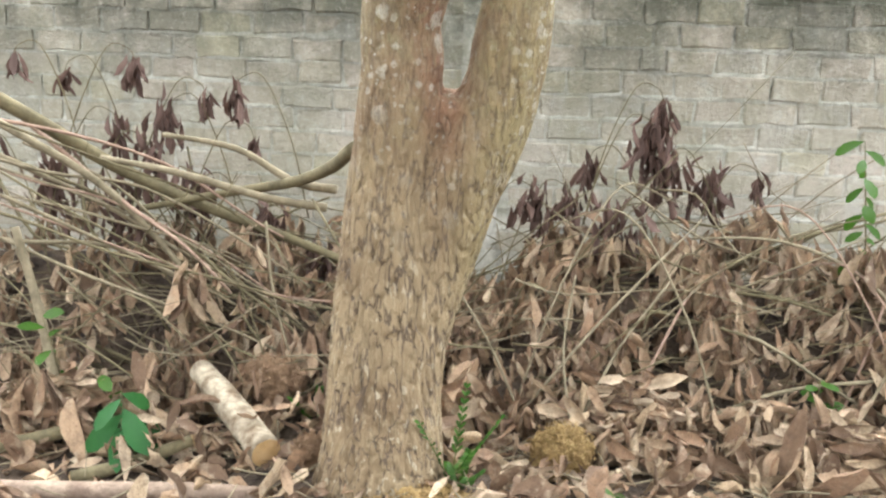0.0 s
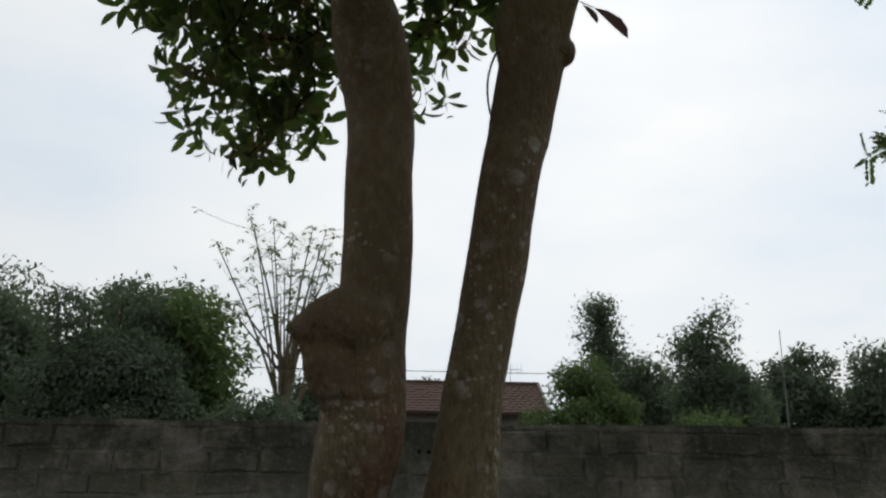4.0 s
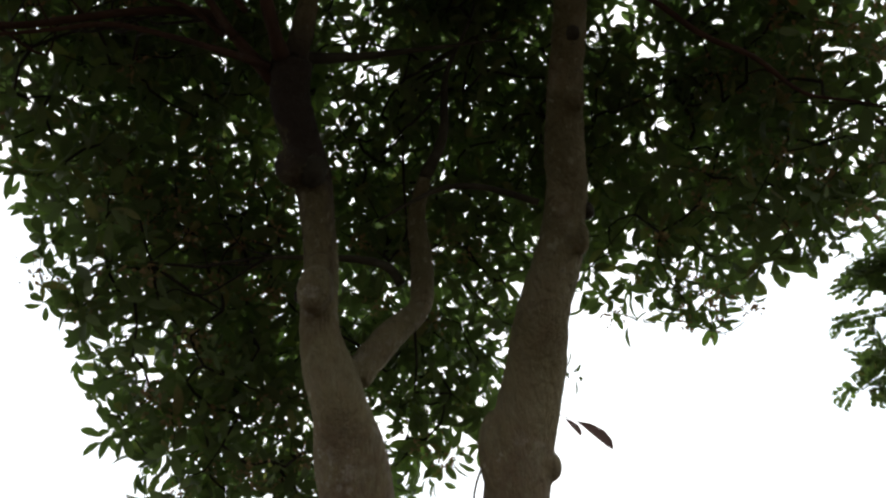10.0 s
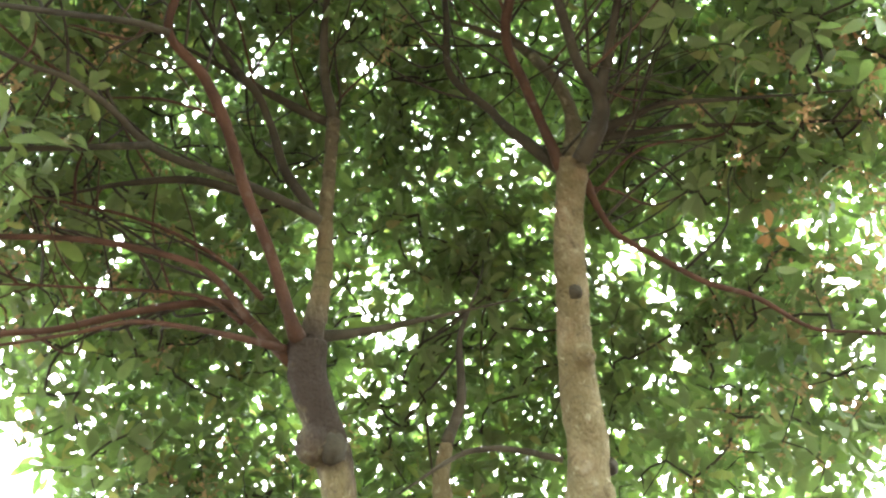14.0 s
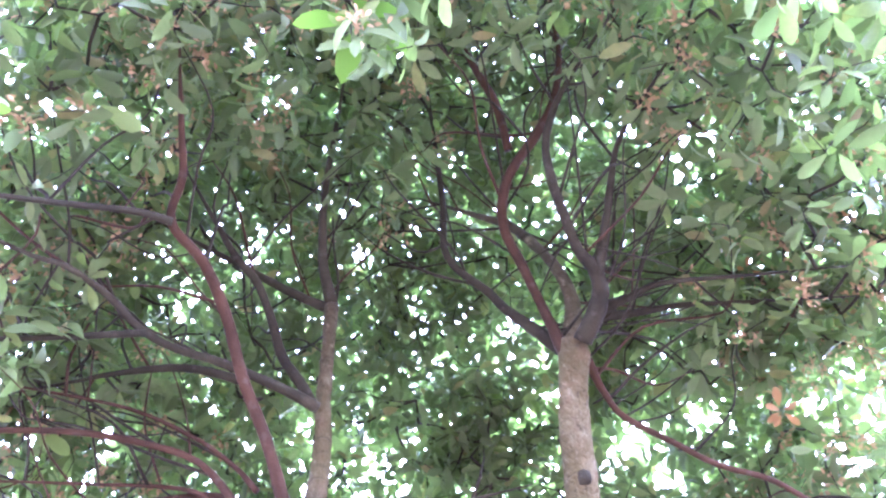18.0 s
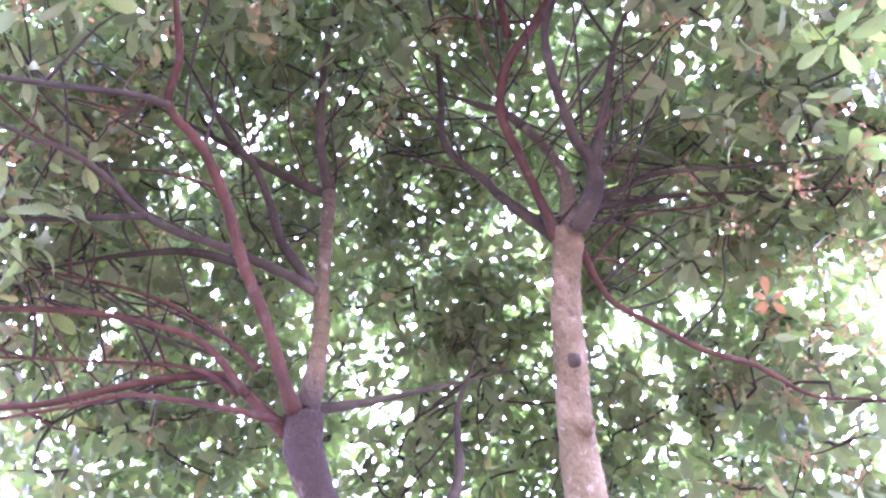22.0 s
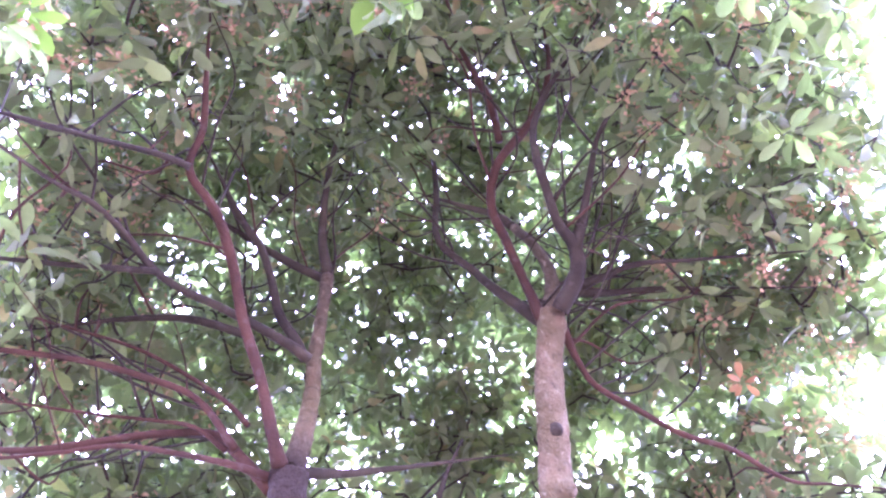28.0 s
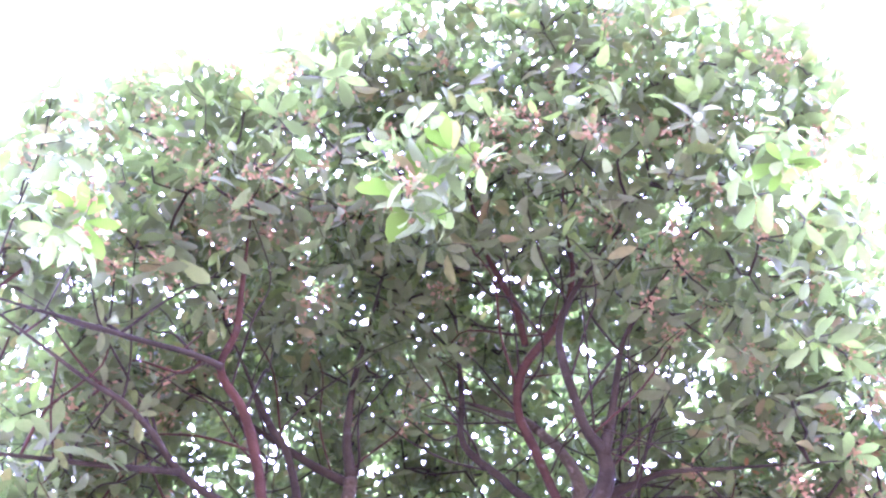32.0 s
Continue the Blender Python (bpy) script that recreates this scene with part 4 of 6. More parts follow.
def crown():
    """Whorls of leaves spread evenly through the clumps, on twigs that branch out from the limbs."""
    cand = []
    for group, least in ((CROWN_SKIRT, 0.107), (CROWN_MIDDLE, 0.105), (CROWN_TOP, 0.103), (CROWN_FRONT, 0.102), (CROWN_VEIL, 0.133), (CROWN_BACK, 0.096)):
        for x, y, z, r in group:
            k = int(9000 * r ** 3) + 24
            c = np.array((x, y, z)) + rand_dirs(k) * (r * 1.12 * rng.uniform(0, 1, k) ** (1 / 2.6))[:, None]
            cand.append(np.hstack([c, np.full((k, 1), least)]))
    cand = np.vstack(cand)
    for g in CROWN_GAPS:
        a, d = np.array(g[:3]), np.array(g[3:6]) - np.array(g[:3])
        u = np.clip(((cand[:, :3] - a) @ d) / (d @ d), 0, 1)
        cand = cand[np.linalg.norm(cand[:, :3] - a - u[:, None] * d, axis=1) > g[6]]
    cand = cand[rng.permutation(len(cand))]
    # denser and looser patches, never closer than the least gap
    cell, cells, kept = 0.2, {}, []
    for *p, least in cand:
        gap = least * (1 + 0.6 * max(0.0, 0.1 + 1.5 * noise.noise((p[0] * 1.9, p[1] * 1.9, p[2] * 1.9))))
        key = tuple(math.floor(v / cell) for v in p)
        near = [q for dx in (-1, 0, 1) for dy in (-1, 0, 1) for dz in (-1, 0, 1) for q in cells.get((key[0] + dx, key[1] + dy, key[2] + dz), ())]
        if all((p[0] - q[0]) ** 2 + (p[1] - q[1]) ** 2 + (p[2] - q[2]) ** 2 > gap * gap for q in near):
            cells.setdefault(key, []).append(p)
            kept.append(p)
    kept = np.array(kept)
    reach = np.array([np.linalg.norm(samples - p, axis=1).min() for p in kept])
    kept = kept[np.argsort(reach)]
    n0 = len(samples)
    nodes = np.vstack([samples, kept])
    mother = np.full(len(nodes), -1)
    for i in range(n0, len(nodes)):
        mother[i] = int(np.argmin(np.linalg.norm(nodes[:i] - nodes[i], axis=1)))
    load = np.ones(len(nodes))
    for i in range(len(nodes) - 1, n0 - 1, -1):
        load[mother[i]] += load[i]
    twigs, ways = [], []
    for i in range(n0, len(nodes)):
        a, b = nodes[mother[i]], nodes[i]
        r = min(0.0065, 0.002 * load[i] ** 0.33)
        mid = (a + b) / 2 + rng.normal(size=3) * 0.012
        twigs.append(tube([(*a, r * 1.1), (*mid, r), (*b, r * 0.9)], 5 if r > 0.005 else 3, 1, 0, False))
        ways.append((b - a) / max(1e-6, np.linalg.norm(b - a)))
    axes = unit(np.array(ways) + rng.normal(size=(len(ways), 3)) * 0.35 + (0, 0, 0.35))
    return kept, axes, twigs


places, axes, twigs = crown()
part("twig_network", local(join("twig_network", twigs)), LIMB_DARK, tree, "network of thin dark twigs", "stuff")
at, along, face, size = whorls(places, axes, rng.integers(6, 10, len(places)), 0.102, (-0.4, 0.8), 0.1)
part("foliage", local(leaf_mesh("foliage", at, along, face, size, size * rng.uniform(0.35, 0.46, len(size)), rng.uniform(0.1, 0.5, len(size)), rng.uniform(0.05, 0.75, len(size)))),
     LEAF, tree, "dense glossy green leaves in whorls", "stuff")

# slender branchlets that rise from the limbs into the leaves
made = 0
fork = np.nonzero(np.linalg.norm(samples - np.array((0.65, 0.9, 5.1)), axis=1) < 0.9)[0]
fork = fork[samples[fork, 2] > 4.95]
for k in np.concatenate([rng.choice(fork, 24), rng.permutation(len(samples))]):
    s = samples[k]
    gap = places - s
    far = np.linalg.norm(gap, axis=1)
    ok = np.nonzero((far > 0.25) & (far < 0.75) & (gap[:, 2] > 0.02))[0]
    if len(ok) < 6 or made >= 210:
        continue
    for j in rng.choice(ok, 1):
        e = places[j]
        m1, m2 = s + (e - s) * 0.35 + rng.normal(size=3) * 0.03, s + (e - s) * 0.7 + rng.normal(size=3) * 0.04
        r = rng.uniform(0.0035, 0.0075)
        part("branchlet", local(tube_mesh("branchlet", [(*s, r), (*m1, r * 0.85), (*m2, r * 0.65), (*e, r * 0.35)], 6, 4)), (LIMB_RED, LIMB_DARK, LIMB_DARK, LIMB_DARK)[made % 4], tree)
        made += 1

# light green sprays on the near side of the crown, leaf by leaf
LEAF_SHAPES = [leaf_mesh("leaf", (0, 0, 0), (1, 0, 0), (0, 0, 1), 1, w, 0.18, d) for w, d in ((0.42, 0.15), (0.46, 0.3), (0.38, 0.05))]
base = Vector((0.16, -2.75, 0.0))


def single_leaves(centre, way, count, length, mat, name="leaf", label=""):
    c, w = np.array([centre], float), unit(np.array([way], float))
    at, along, face, size = whorls(c, w, [count], length, (-0.1, 0.5))
    for p, d, f, s in zip(at, along, face, size):
        u = Vector(d).normalized()
        side = Vector(f).cross(u).normalized()
        m = Matrix.Translation(Vector(p) + base) @ Matrix((u, side, u.cross(side))).transposed().to_4x4() @ Matrix.Scale(float(s), 4)
        key = (mat.name, int(rng.integers(3)))
        if key not in SHAPES:
            SHAPES[key] = LEAF_SHAPES[key[1]].copy()
            SHAPES[key].materials.append(mat)
        part(name, SHAPES[key], mat, tree, label, at=m)


SHAPES = {}
NEAR_SPRAYS = [(-0.99, 0.39, 3.93), (0.11, 0.16, 4.23), (-0.03, 0.29, 4.24), (1.15, 0.18, 4.03)]
for c in NEAR_SPRAYS:
    j = int(np.argmin(np.linalg.norm(places - np.array(c), axis=1)))
    q = places[j]
    part("twig", local(tube_mesh("twig", [(*q, 0.004), (*((np.array(c) + q) / 2 + (0, 0, 0.03)), 0.0035), (*c, 0.002)], 5, 3)), LIMB_DARK, tree)
    single_leaves(c, (0.1, -0.2, 0.5), 7, 0.125, YOUNG, label="large light green leaf")
for c, k, n in (((1.36, 1.76, 4.36), 0.06, 6), ((1.38, 1.41, 4.81), 0.04, 4), ((1.73, 1.19, 4.85), 0.045, 4)):
    single_leaves(c, (0, -0.3, -0.6), n, k, ORANGE, "withered_leaf", "orange withered leaf")
low = places[np.argsort(np.linalg.norm(places - np.array((0.1, 0.5, 1.6)), axis=1))]
for c in low[20:520:2]:
    if rng.random() < 0.75 and len(tree.children) < 500:
        single_leaves(c + rng.normal(size=3) * 0.04, rng.normal(size=3) * 0.6 + (0, 0, -0.2), 1, 0.12, LEAF_ONE)

# tan flower panicles at some twig ends
at, along = [], []
for c in low[:1500:4]:
    for k in range(30):
        d = unit(rng.normal(size=3) * 0.5 + (0, -0.2, -0.6))
        at.append(c + d * rng.uniform(0.02, 0.1))
        along.append(rng.normal(size=3))
at, along = np.array(at), np.array(along)
part("blossom", local(leaf_mesh("blossom", at, along, rng.normal(size=at.shape), 0.026, 0.013, 0.3, 0.2)), BLOSSOM, tree, "tan flower panicles among the leaves", "stuff")

# a withered leaf hanging from a thin twig on the trunk, a small green shoot and a loop of vine
part("twig", local(tube_mesh("twig", [(0.5, 2.66, 3.15, 0.003), (0.57, 2.67, 3.178, 0.002), (0.645, 2.7, 3.172, 0.0015)], 5, 3)), LIMB_DARK, tree)
for p, d, s in (((0.645, 2.7, 3.172), (0.8, 0.05, -0.6), 0.16), ((0.605, 2.69, 3.176), (0.65, 0, -0.75), 0.085)):
    part("withered_leaf", local(leaf_mesh("withered_leaf", p, d, (0.3, -1, 0.3), s, s * 0.4, 0.2, 0.1, 0.15)), DRY_DARK, tree, "dry leaf hanging from the trunk")
at, along, face, size = whorls(np.array([(0.63, 2.74, 3.4), (0.68, 2.74, 3.38)]), np.array([(1, 0, 0.2), (1, 0, -0.2)]), [5, 5], 0.062)
part("shoot", local(leaf_mesh("shoot", at, along, face, size, size * 0.4, 0.1, 0.2)), LEAF, tree, "small green shoot")
part("twig", local(tube_mesh("twig", [(0.52, 2.68, 3.42, 0.003), (0.58, 2.72, 3.42, 0.002), (0.66, 2.74, 3.38, 0.0015)], 5, 3)), LIMB_DARK, tree)
part("vine", local(tube_mesh("vine", [(0.38, 2.62, 3.06, 0.004), (0.33, 2.64, 3.01, 0.004), (0.285, 2.68, 2.9, 0.004), (0.29, 2.7, 2.78, 0.004), (0.33, 2.68, 2.66, 0.004)], 6, 4)), STICK_DARK, tree, "thin loop of vine")


# ---- boundary wall of cement blocks ----
WALL_Y, WALL_TURN, COURSE, BLOCK_L, TOP = 4.65, -5.71, 0.118, 0.256, 1.86
WALL = pose(0, WALL_Y, 0, 0, 0, WALL_TURN)


def box(bm, x0, x1, y0, y1, z0, z1, jitter=0.0):
    v = [bm.verts.new((x + rng.normal() * jitter, y, z + rng.normal() * jitter)) for x in (x0, x1) for y in (y0, y1) for z in (z0, z1)]
    for f in ((0, 1, 3, 2), (4, 6, 7, 5), (0, 4, 5, 1), (2, 3, 7, 6), (0, 2, 6, 4), (1, 5, 7, 3)):
        bm.faces.new([v[i] for i in f])
    return v


def block_shape(length, height, depth):
    """A cast block with worn, slightly uneven edges; its face looks along -y."""
    bm = bmesh.new()
    h, w, e = height / 2, length / 2, 0.006
    rings = []
    for inset, y in ((0.0, depth), (0.0, e), (e, 0.0)):
        rings.append([bm.verts.new((sx * (w - inset) + rng.normal() * 0.005, y + rng.normal() * 0.002, sz * (h - inset) + rng.normal() * 0.0045))
                      for sx, sz in ((-1, -1), (0.0, -1), (1, -1), (1, 1), (0.1, 1), (-1, 1))])
    for a, b in zip(rings, rings[1:]):
        for i in range(6):
            j = (i + 1) % 6
            bm.faces.new((a[i], a[j], b[j], b[i]))
    bm.faces.new(rings[-1])
    bm.normal_update()
    me = bpy.data.meshes.new("block")
    bm.to_mesh(me)
    bm.free()
    me.materials.append(BLOCK)
    return me


def build_wall():
    wall = thing("wall_north", "weathered grey cement-block boundary wall with algae-stained top", "wall", (0, WALL_Y, 0))
    wall.rotation_euler = (0, 0, radians(WALL_TURN))
    tagged(wall, kind="structure")
    bm = bmesh.new()
    box(bm, -9, 9, 0.014, 0.11, -0.1, TOP)
    part("wall_core", bm, MORTAR, wall)
    # mortar, recessed in places and smeared over the blocks' edges in others
    xs, zs = np.linspace(-3.3, 3.3, 520), np.linspace(0.1, TOP - 0.016, 150)
    verts = []
    for z in zs:
        joint = abs((TOP - 0.014 - z + COURSE / 2) % COURSE - COURSE / 2)
        for x in xs:
            k = noise.noise((x * 5, z * 9, 3)) + 0.6 * noise.noise((x * 19, z * 26, 7)) + 0.35 * noise.noise((x * 60, z * 70, 1))
            verts.append((x, 0.008 - math.exp(-(joint / 0.012) ** 2) * min(0.0115, max(0.0, 0.0075 + 0.012 * k)), z))
    n = len(xs)
    faces = [(r * n + i, r * n + i + 1, (r + 1) * n + i + 1, (r + 1) * n + i) for r in range(len(zs) - 1) for i in range(n - 1)]
    part("mortar_bed", make_mesh("mortar_bed", verts, faces, True), MORTAR, wall, "pale mortar joints, smeared in places")
    # rough cement capping, thicker here and there
    bm = bmesh.new()
    xs = np.linspace(-9, 9, 150)
    rows = []
    for x in xs:
        top = TOP + 0.016 + 0.012 * noise.noise((x * 2.2, 0, 0)) + 0.008 * noise.noise((x * 9, 1, 0))
        lip = 0.0 + 0.006 * noise.noise((x * 4, 2, 0))
        rows.append([bm.verts.new(c) for c in ((x, lip, TOP - 0.014), (x, lip + 0.001, top), (x, 0.05, top - 0.004), (x, 0.125, top - 0.012), (x, 0.125, TOP - 0.014))])
    for a, b in zip(rows, rows[1:]):
        for i in range(5):
            j = (i + 1) % 5
            bm.faces.new((a[i], b[i], b[j], a[j]))
    bm.normal_update()
    part("capping", bm, BLOCK, wall, "rough cement capping along the top")
    shapes = {k: [block_shape(BLOCK_L * k - 0.012, COURSE - 0.012, 0.09) for _ in range(6)] for k in (1.0, 0.5, 0.92, 1.06)}
    rest, made = [], 0
    for row in range(16):
        z = TOP - 0.014 - COURSE * (row + 0.5)
        x = -4.6 + (0.0, 0.13, 0.05, 0.17)[row % 4] + rng.normal() * 0.02
        while x < 4.8:
            k = 0.5 if rng.random() < 0.07 else float(rng.choice((0.92, 1.0, 1.0, 1.06)))
            length = BLOCK_L * k
            c = x + length / 2
            x += length
            if 0.1 < c < 0.3:
                continue
            me = shapes[k][int(rng.integers(6))]
            m = pose(c, float(rng.normal() * 0.003), z + float(rng.normal() * 0.0045), 0, float(rng.normal() * 1.1), float(rng.normal() * 0.5))
            if -2.75 < c < 2.75 and row < 14 and made < 300:
                ob = part("block", me, BLOCK, wall, at=m)
                made += 1
            else:
                rest.append((me, m))
    verts, faces = [], []
    for me, m in rest:
        o = len(verts)
        verts += [tuple(m @ v.co) for v in me.vertices]
        faces += [tuple(i + o for i in p.vertices) for p in me.polygons]
    part("outer_blocks", make_mesh("outer_blocks", verts, faces), BLOCK, wall, kind="stuff")
    # pier of hollow blocks set end-on, some with old limewash
    for row in range(8):
        z = TOP - 0.012 - 0.235 * (row + 1)
        bm = bmesh.new()
        box(bm, 0.1, 0.31, -0.012 + row % 2 * 0.004, 0.1, max(z, -0.1) + 0.01, z + 0.235, 0.002)
        part("pier_block", bm, LIME if row in (4, 5) else MORTAR, wall, "pale hollow block set end-on")
    # core holes are flat discs, the shade inside them given as near-black colour
    bm = bmesh.new()
    for dx in (0.155, 0.205):
        v = [bm.verts.new((dx + 0.011 * math.cos(a), -0.0145, TOP - 0.13 + 0.011 * math.sin(a))) for a in np.linspace(0, 2 * math.pi, 12, endpoint=False)]
        bm.faces.new(v)
    part("core_hole", bm, DARK, wall, "dark core holes of a hollow block")


# ---- heaps of cut branches and dead leaves ----
DRY_SHAPES = [dry_leaf(w, b, r, k) for w, b, r, k in ((0.36, 0.3, 0.9, 0.4), (0.42, 0.5, 1.4, -0.5), (0.3, 0.1, 2.0, 0.9), (0.4, -0.3, 1.1, 0.2), (0.34, 0.6, 1.8, -1.0), (0.45, 0.2, 0.6, 0.6), (0.28, -0.2, 2.4, 0.1), (0.38, 0.4, 1.6, 1.3))]
def brush(name, label, x0, x1, sticks, bunches, lean, seed_group):
    """Sticks lying one over another and bunches of dead leaves that hang from their ends."""
    pile = thing(name, label, "brush pile", ((x0 + x1) / 2, 4.0, 0), seed_group)
    off = Matrix.Translation((-(x0 + x1) / 2, -4.0, 0))
    for i in range(sticks):
        x, y = rng.uniform(x0, x1), rng.uniform(3.3, 4.2)
        z = heap(x, y) + rng.uniform(0.03, 0.36)
        a, run = rng.normal() * 0.7, rng.uniform(0.4, 1.3)
        d = np.array((math.cos(a), -abs(math.sin(a)) * 0.5, lean + rng.normal() * 0.5))
        p = np.array((x, y, z))
        r = rng.uniform(0.002, 0.006) if rng.random() < 0.93 else rng.uniform(0.008, 0.011)
        pts = []
        for u in (-0.5, -0.2, 0.15, 0.5):
            q = p + d * run * u + rng.normal(size=3) * 0.035
            q[1] = min(q[1], 4.42 - 0.1 * q[0])
            q[2] = max(q[2], heap(q[0], q[1]) + 0.005)
            pts.append((*q, r * (1 - 0.5 * (u + 0.5))))
        me = tube_mesh("stick", pts, 6, 3)
        me.transform(off)
        part("stick", me, STICK if rng.random() < 0.5 else STICK_DARK, pile)
    at, d, f, size = [], [], [], []
    for i in range(bunches):
        x, y = rng.uniform(x0 - 0.2, x1 + 0.2), 2.95 + 1.4 * rng.uniform() ** 0.85
        lift = max(0.1, min(1.0, 0.5 + noise.noise((x * 3.1, y * 3.1, 8))))
        node = np.array((x, y, heap(x, y) + 0.06 + rng.uniform(0.0, 0.34) * min(1.0, max(0.12, (y - 2.9) / 0.7)) * lift))
        swing = rng.normal(size=3) * (0.35, 0.3, 0.2)
        long = rng.uniform(0.1, 0.17) * (1.1 if y < 3.3 else 1)
        for k in range(int(rng.integers(5, 11))):
            way = swing + rng.normal(size=3) * (0.35, 0.35, 0.25) + (0, -0.15, -1.0)
            if y < 3.25 and rng.random() < 0.6:
                way = rng.normal(size=3) * (0.8, 0.6, 0.3) + (0, -0.2, 0.1)
            at.append(node + rng.normal(size=3) * (0.035, 0.035, 0.03) + (0, 0, 0.04))
            d.append(way)
            f.append(rng.normal(size=3) * 0.7 + (0, -0.8, 0.2))
            size.append(long * rng.uniform(0.7, 1.15))
    at, d, f, size = np.array(at), np.array(d), np.array(f), np.array(size)
    # the nearest ones by themselves, the rest together
    near = np.zeros(len(at), bool)
    near[np.argsort(at[:, 1])[:200]] = True
    for i in np.nonzero(near)[0]:
        u = Vector(d[i]).normalized()
        s = Vector(f[i]).cross(u).normalized()
        m = Matrix((u, s, u.cross(s))).transposed().to_4x4()
        m = Matrix.Translation(at[i]) @ m @ Matrix.Scale(float(size[i]), 4)
        part("dead_leaf", DRY_SHAPES[int(rng.integers(len(DRY_SHAPES)))], DRY_ONE, pile, at=off @ m)
    far = ~near
    k = int(far.sum())
    me = leaf_mesh("dead_leaves", at[far], d[far], f[far], size[far], size[far] * rng.uniform(0.26, 0.42, k), 0.3, rng.uniform(-0.3, 0.45, k), rng.uniform(0.15, 0.9, k), 0.07)
    me.transform(off)
    part("dead_leaves", me, DRY, pile, "curled brown dead leaves", "stuff")
    return pile, off


def hanging_spray(pile, off, x, y, z, leaves, spread, mat=None, length=0.12):
    """A cluster of withered leaves hanging from a twig end."""
    mat = mat or DRY_DARK
    s = 1 if rng.random() < 0.5 else -1
    foot = max(heap(x + 0.3 * s, y - 0.1), z - 0.55)
    stem = [(x + 0.34 * s, y - 0.1, foot, 0.004), (x + 0.26 * s, y - 0.04, (foot + z) / 2 + 0.05, 0.0035), (x + 0.13 * s, y, z + 0.06, 0.003), (x + 0.03 * s, y, z + 0.06, 0.0025), (x, y, z, 0.002)]
    me = tube_mesh("twig", stem, 5, 4)
    me.transform(off)
    part("twig", me, STICK_DARK, pile)
    n = int(leaves * 2.3)
    at = np.array((x, y, z)) + rng.normal(size=(n, 3)) * (spread * 0.36, spread * 0.25, spread * 0.5)
    d = rng.normal(size=(n, 3)) * (0.26, 0.26, 0.2) + (0, 0, -1)
    size = rng.uniform(0.6, 1.15, n) * length
    me = leaf_mesh("withered_leaves", at, d, rng.normal(size=(n, 3)) + (0, -0.5, 0), size, size * rng.uniform(0.22, 0.4, n), 0.35, rng.uniform(-0.3, 0.4, n), rng.uniform(0.35, 1.0, n), 0.1)
    me.transform(off)
    part("withered_leaves", me, mat, pile, "dark shrivelled leaves hanging together", "stuff")


pile_left, off_left = brush("brush_pile", "heap of cut branches with brown dead leaves against the wall", -2.7, -0.05, 150, 300, -0.2, "brush piles")
pile_right, off_right = brush("brush_pile", "heap of dry twigs thick with hanging brown leaves", 0.0, 2.7, 130, 560, 0.3, "brush piles")
for x, y, z, n, s in ((-1.72, 4.2, 1.3, 5, 0.05), (-0.92, 4.1, 1.25, 9, 0.07), (-1.36, 4.1, 1.36, 8, 0.06), (-1.22, 4.1, 1.15, 12, 0.09), (-1.45, 4.1, 1.08, 8, 0.07),
                      (-1.05, 4.1, 1.22, 5, 0.04), (-0.84, 4.1, 1.04, 4, 0.03), (-1.95, 4.2, 1.36, 4, 0.04), (-1.3, 4.05, 0.98, 14, 0.12),
                      (-1.75, 4.1, 0.85, 22, 0.16), (-1.45, 4.15, 0.72, 22, 0.16), (-1.1, 4.1, 0.8, 20, 0.15), (-0.8, 4.1, 0.68, 18, 0.14), (-2.1, 4.1, 0.95, 20, 0.16), (-0.55, 4.05, 0.5, 14, 0.12)):
    hanging_spray(pile_left, off_left, x, y, z, n, s)
for x, y, z, n, s in ((0.97, 4.1, 1.12, 26, 0.13), (1.0, 4.05, 0.98, 26, 0.14), (1.24, 4.1, 0.9, 22, 0.12), (0.68, 4.1, 0.98, 8, 0.05), (0.44, 4.0, 0.82, 16, 0.1), (1.0, 4.1, 1.26, 4, 0.03),
                      (0.6, 4.05, 0.82, 14, 0.1), (1.45, 4.05, 0.92, 6, 0.05), (0.8, 3.95, 0.75, 20, 0.16)):
    hanging_spray(pile_right, off_right, x, y, z, n, s)
hanging_spray(pile_left, off_left, -0.95, 3.42, 0.58, 9, 0.08, DRY, 0.2)
hanging_spray(pile_left, off_left, -1.42, 3.05, 0.3, 5, 0.05, DRY, 0.22)
hanging_spray(pile_right, off_right, 1.1, 3.5, 0.62, 10, 0.08, DRY, 0.17)
hanging_spray(pile_right, off_right, 1.75, 3.5, 0.72, 5, 0.05, DRY, 0.15)
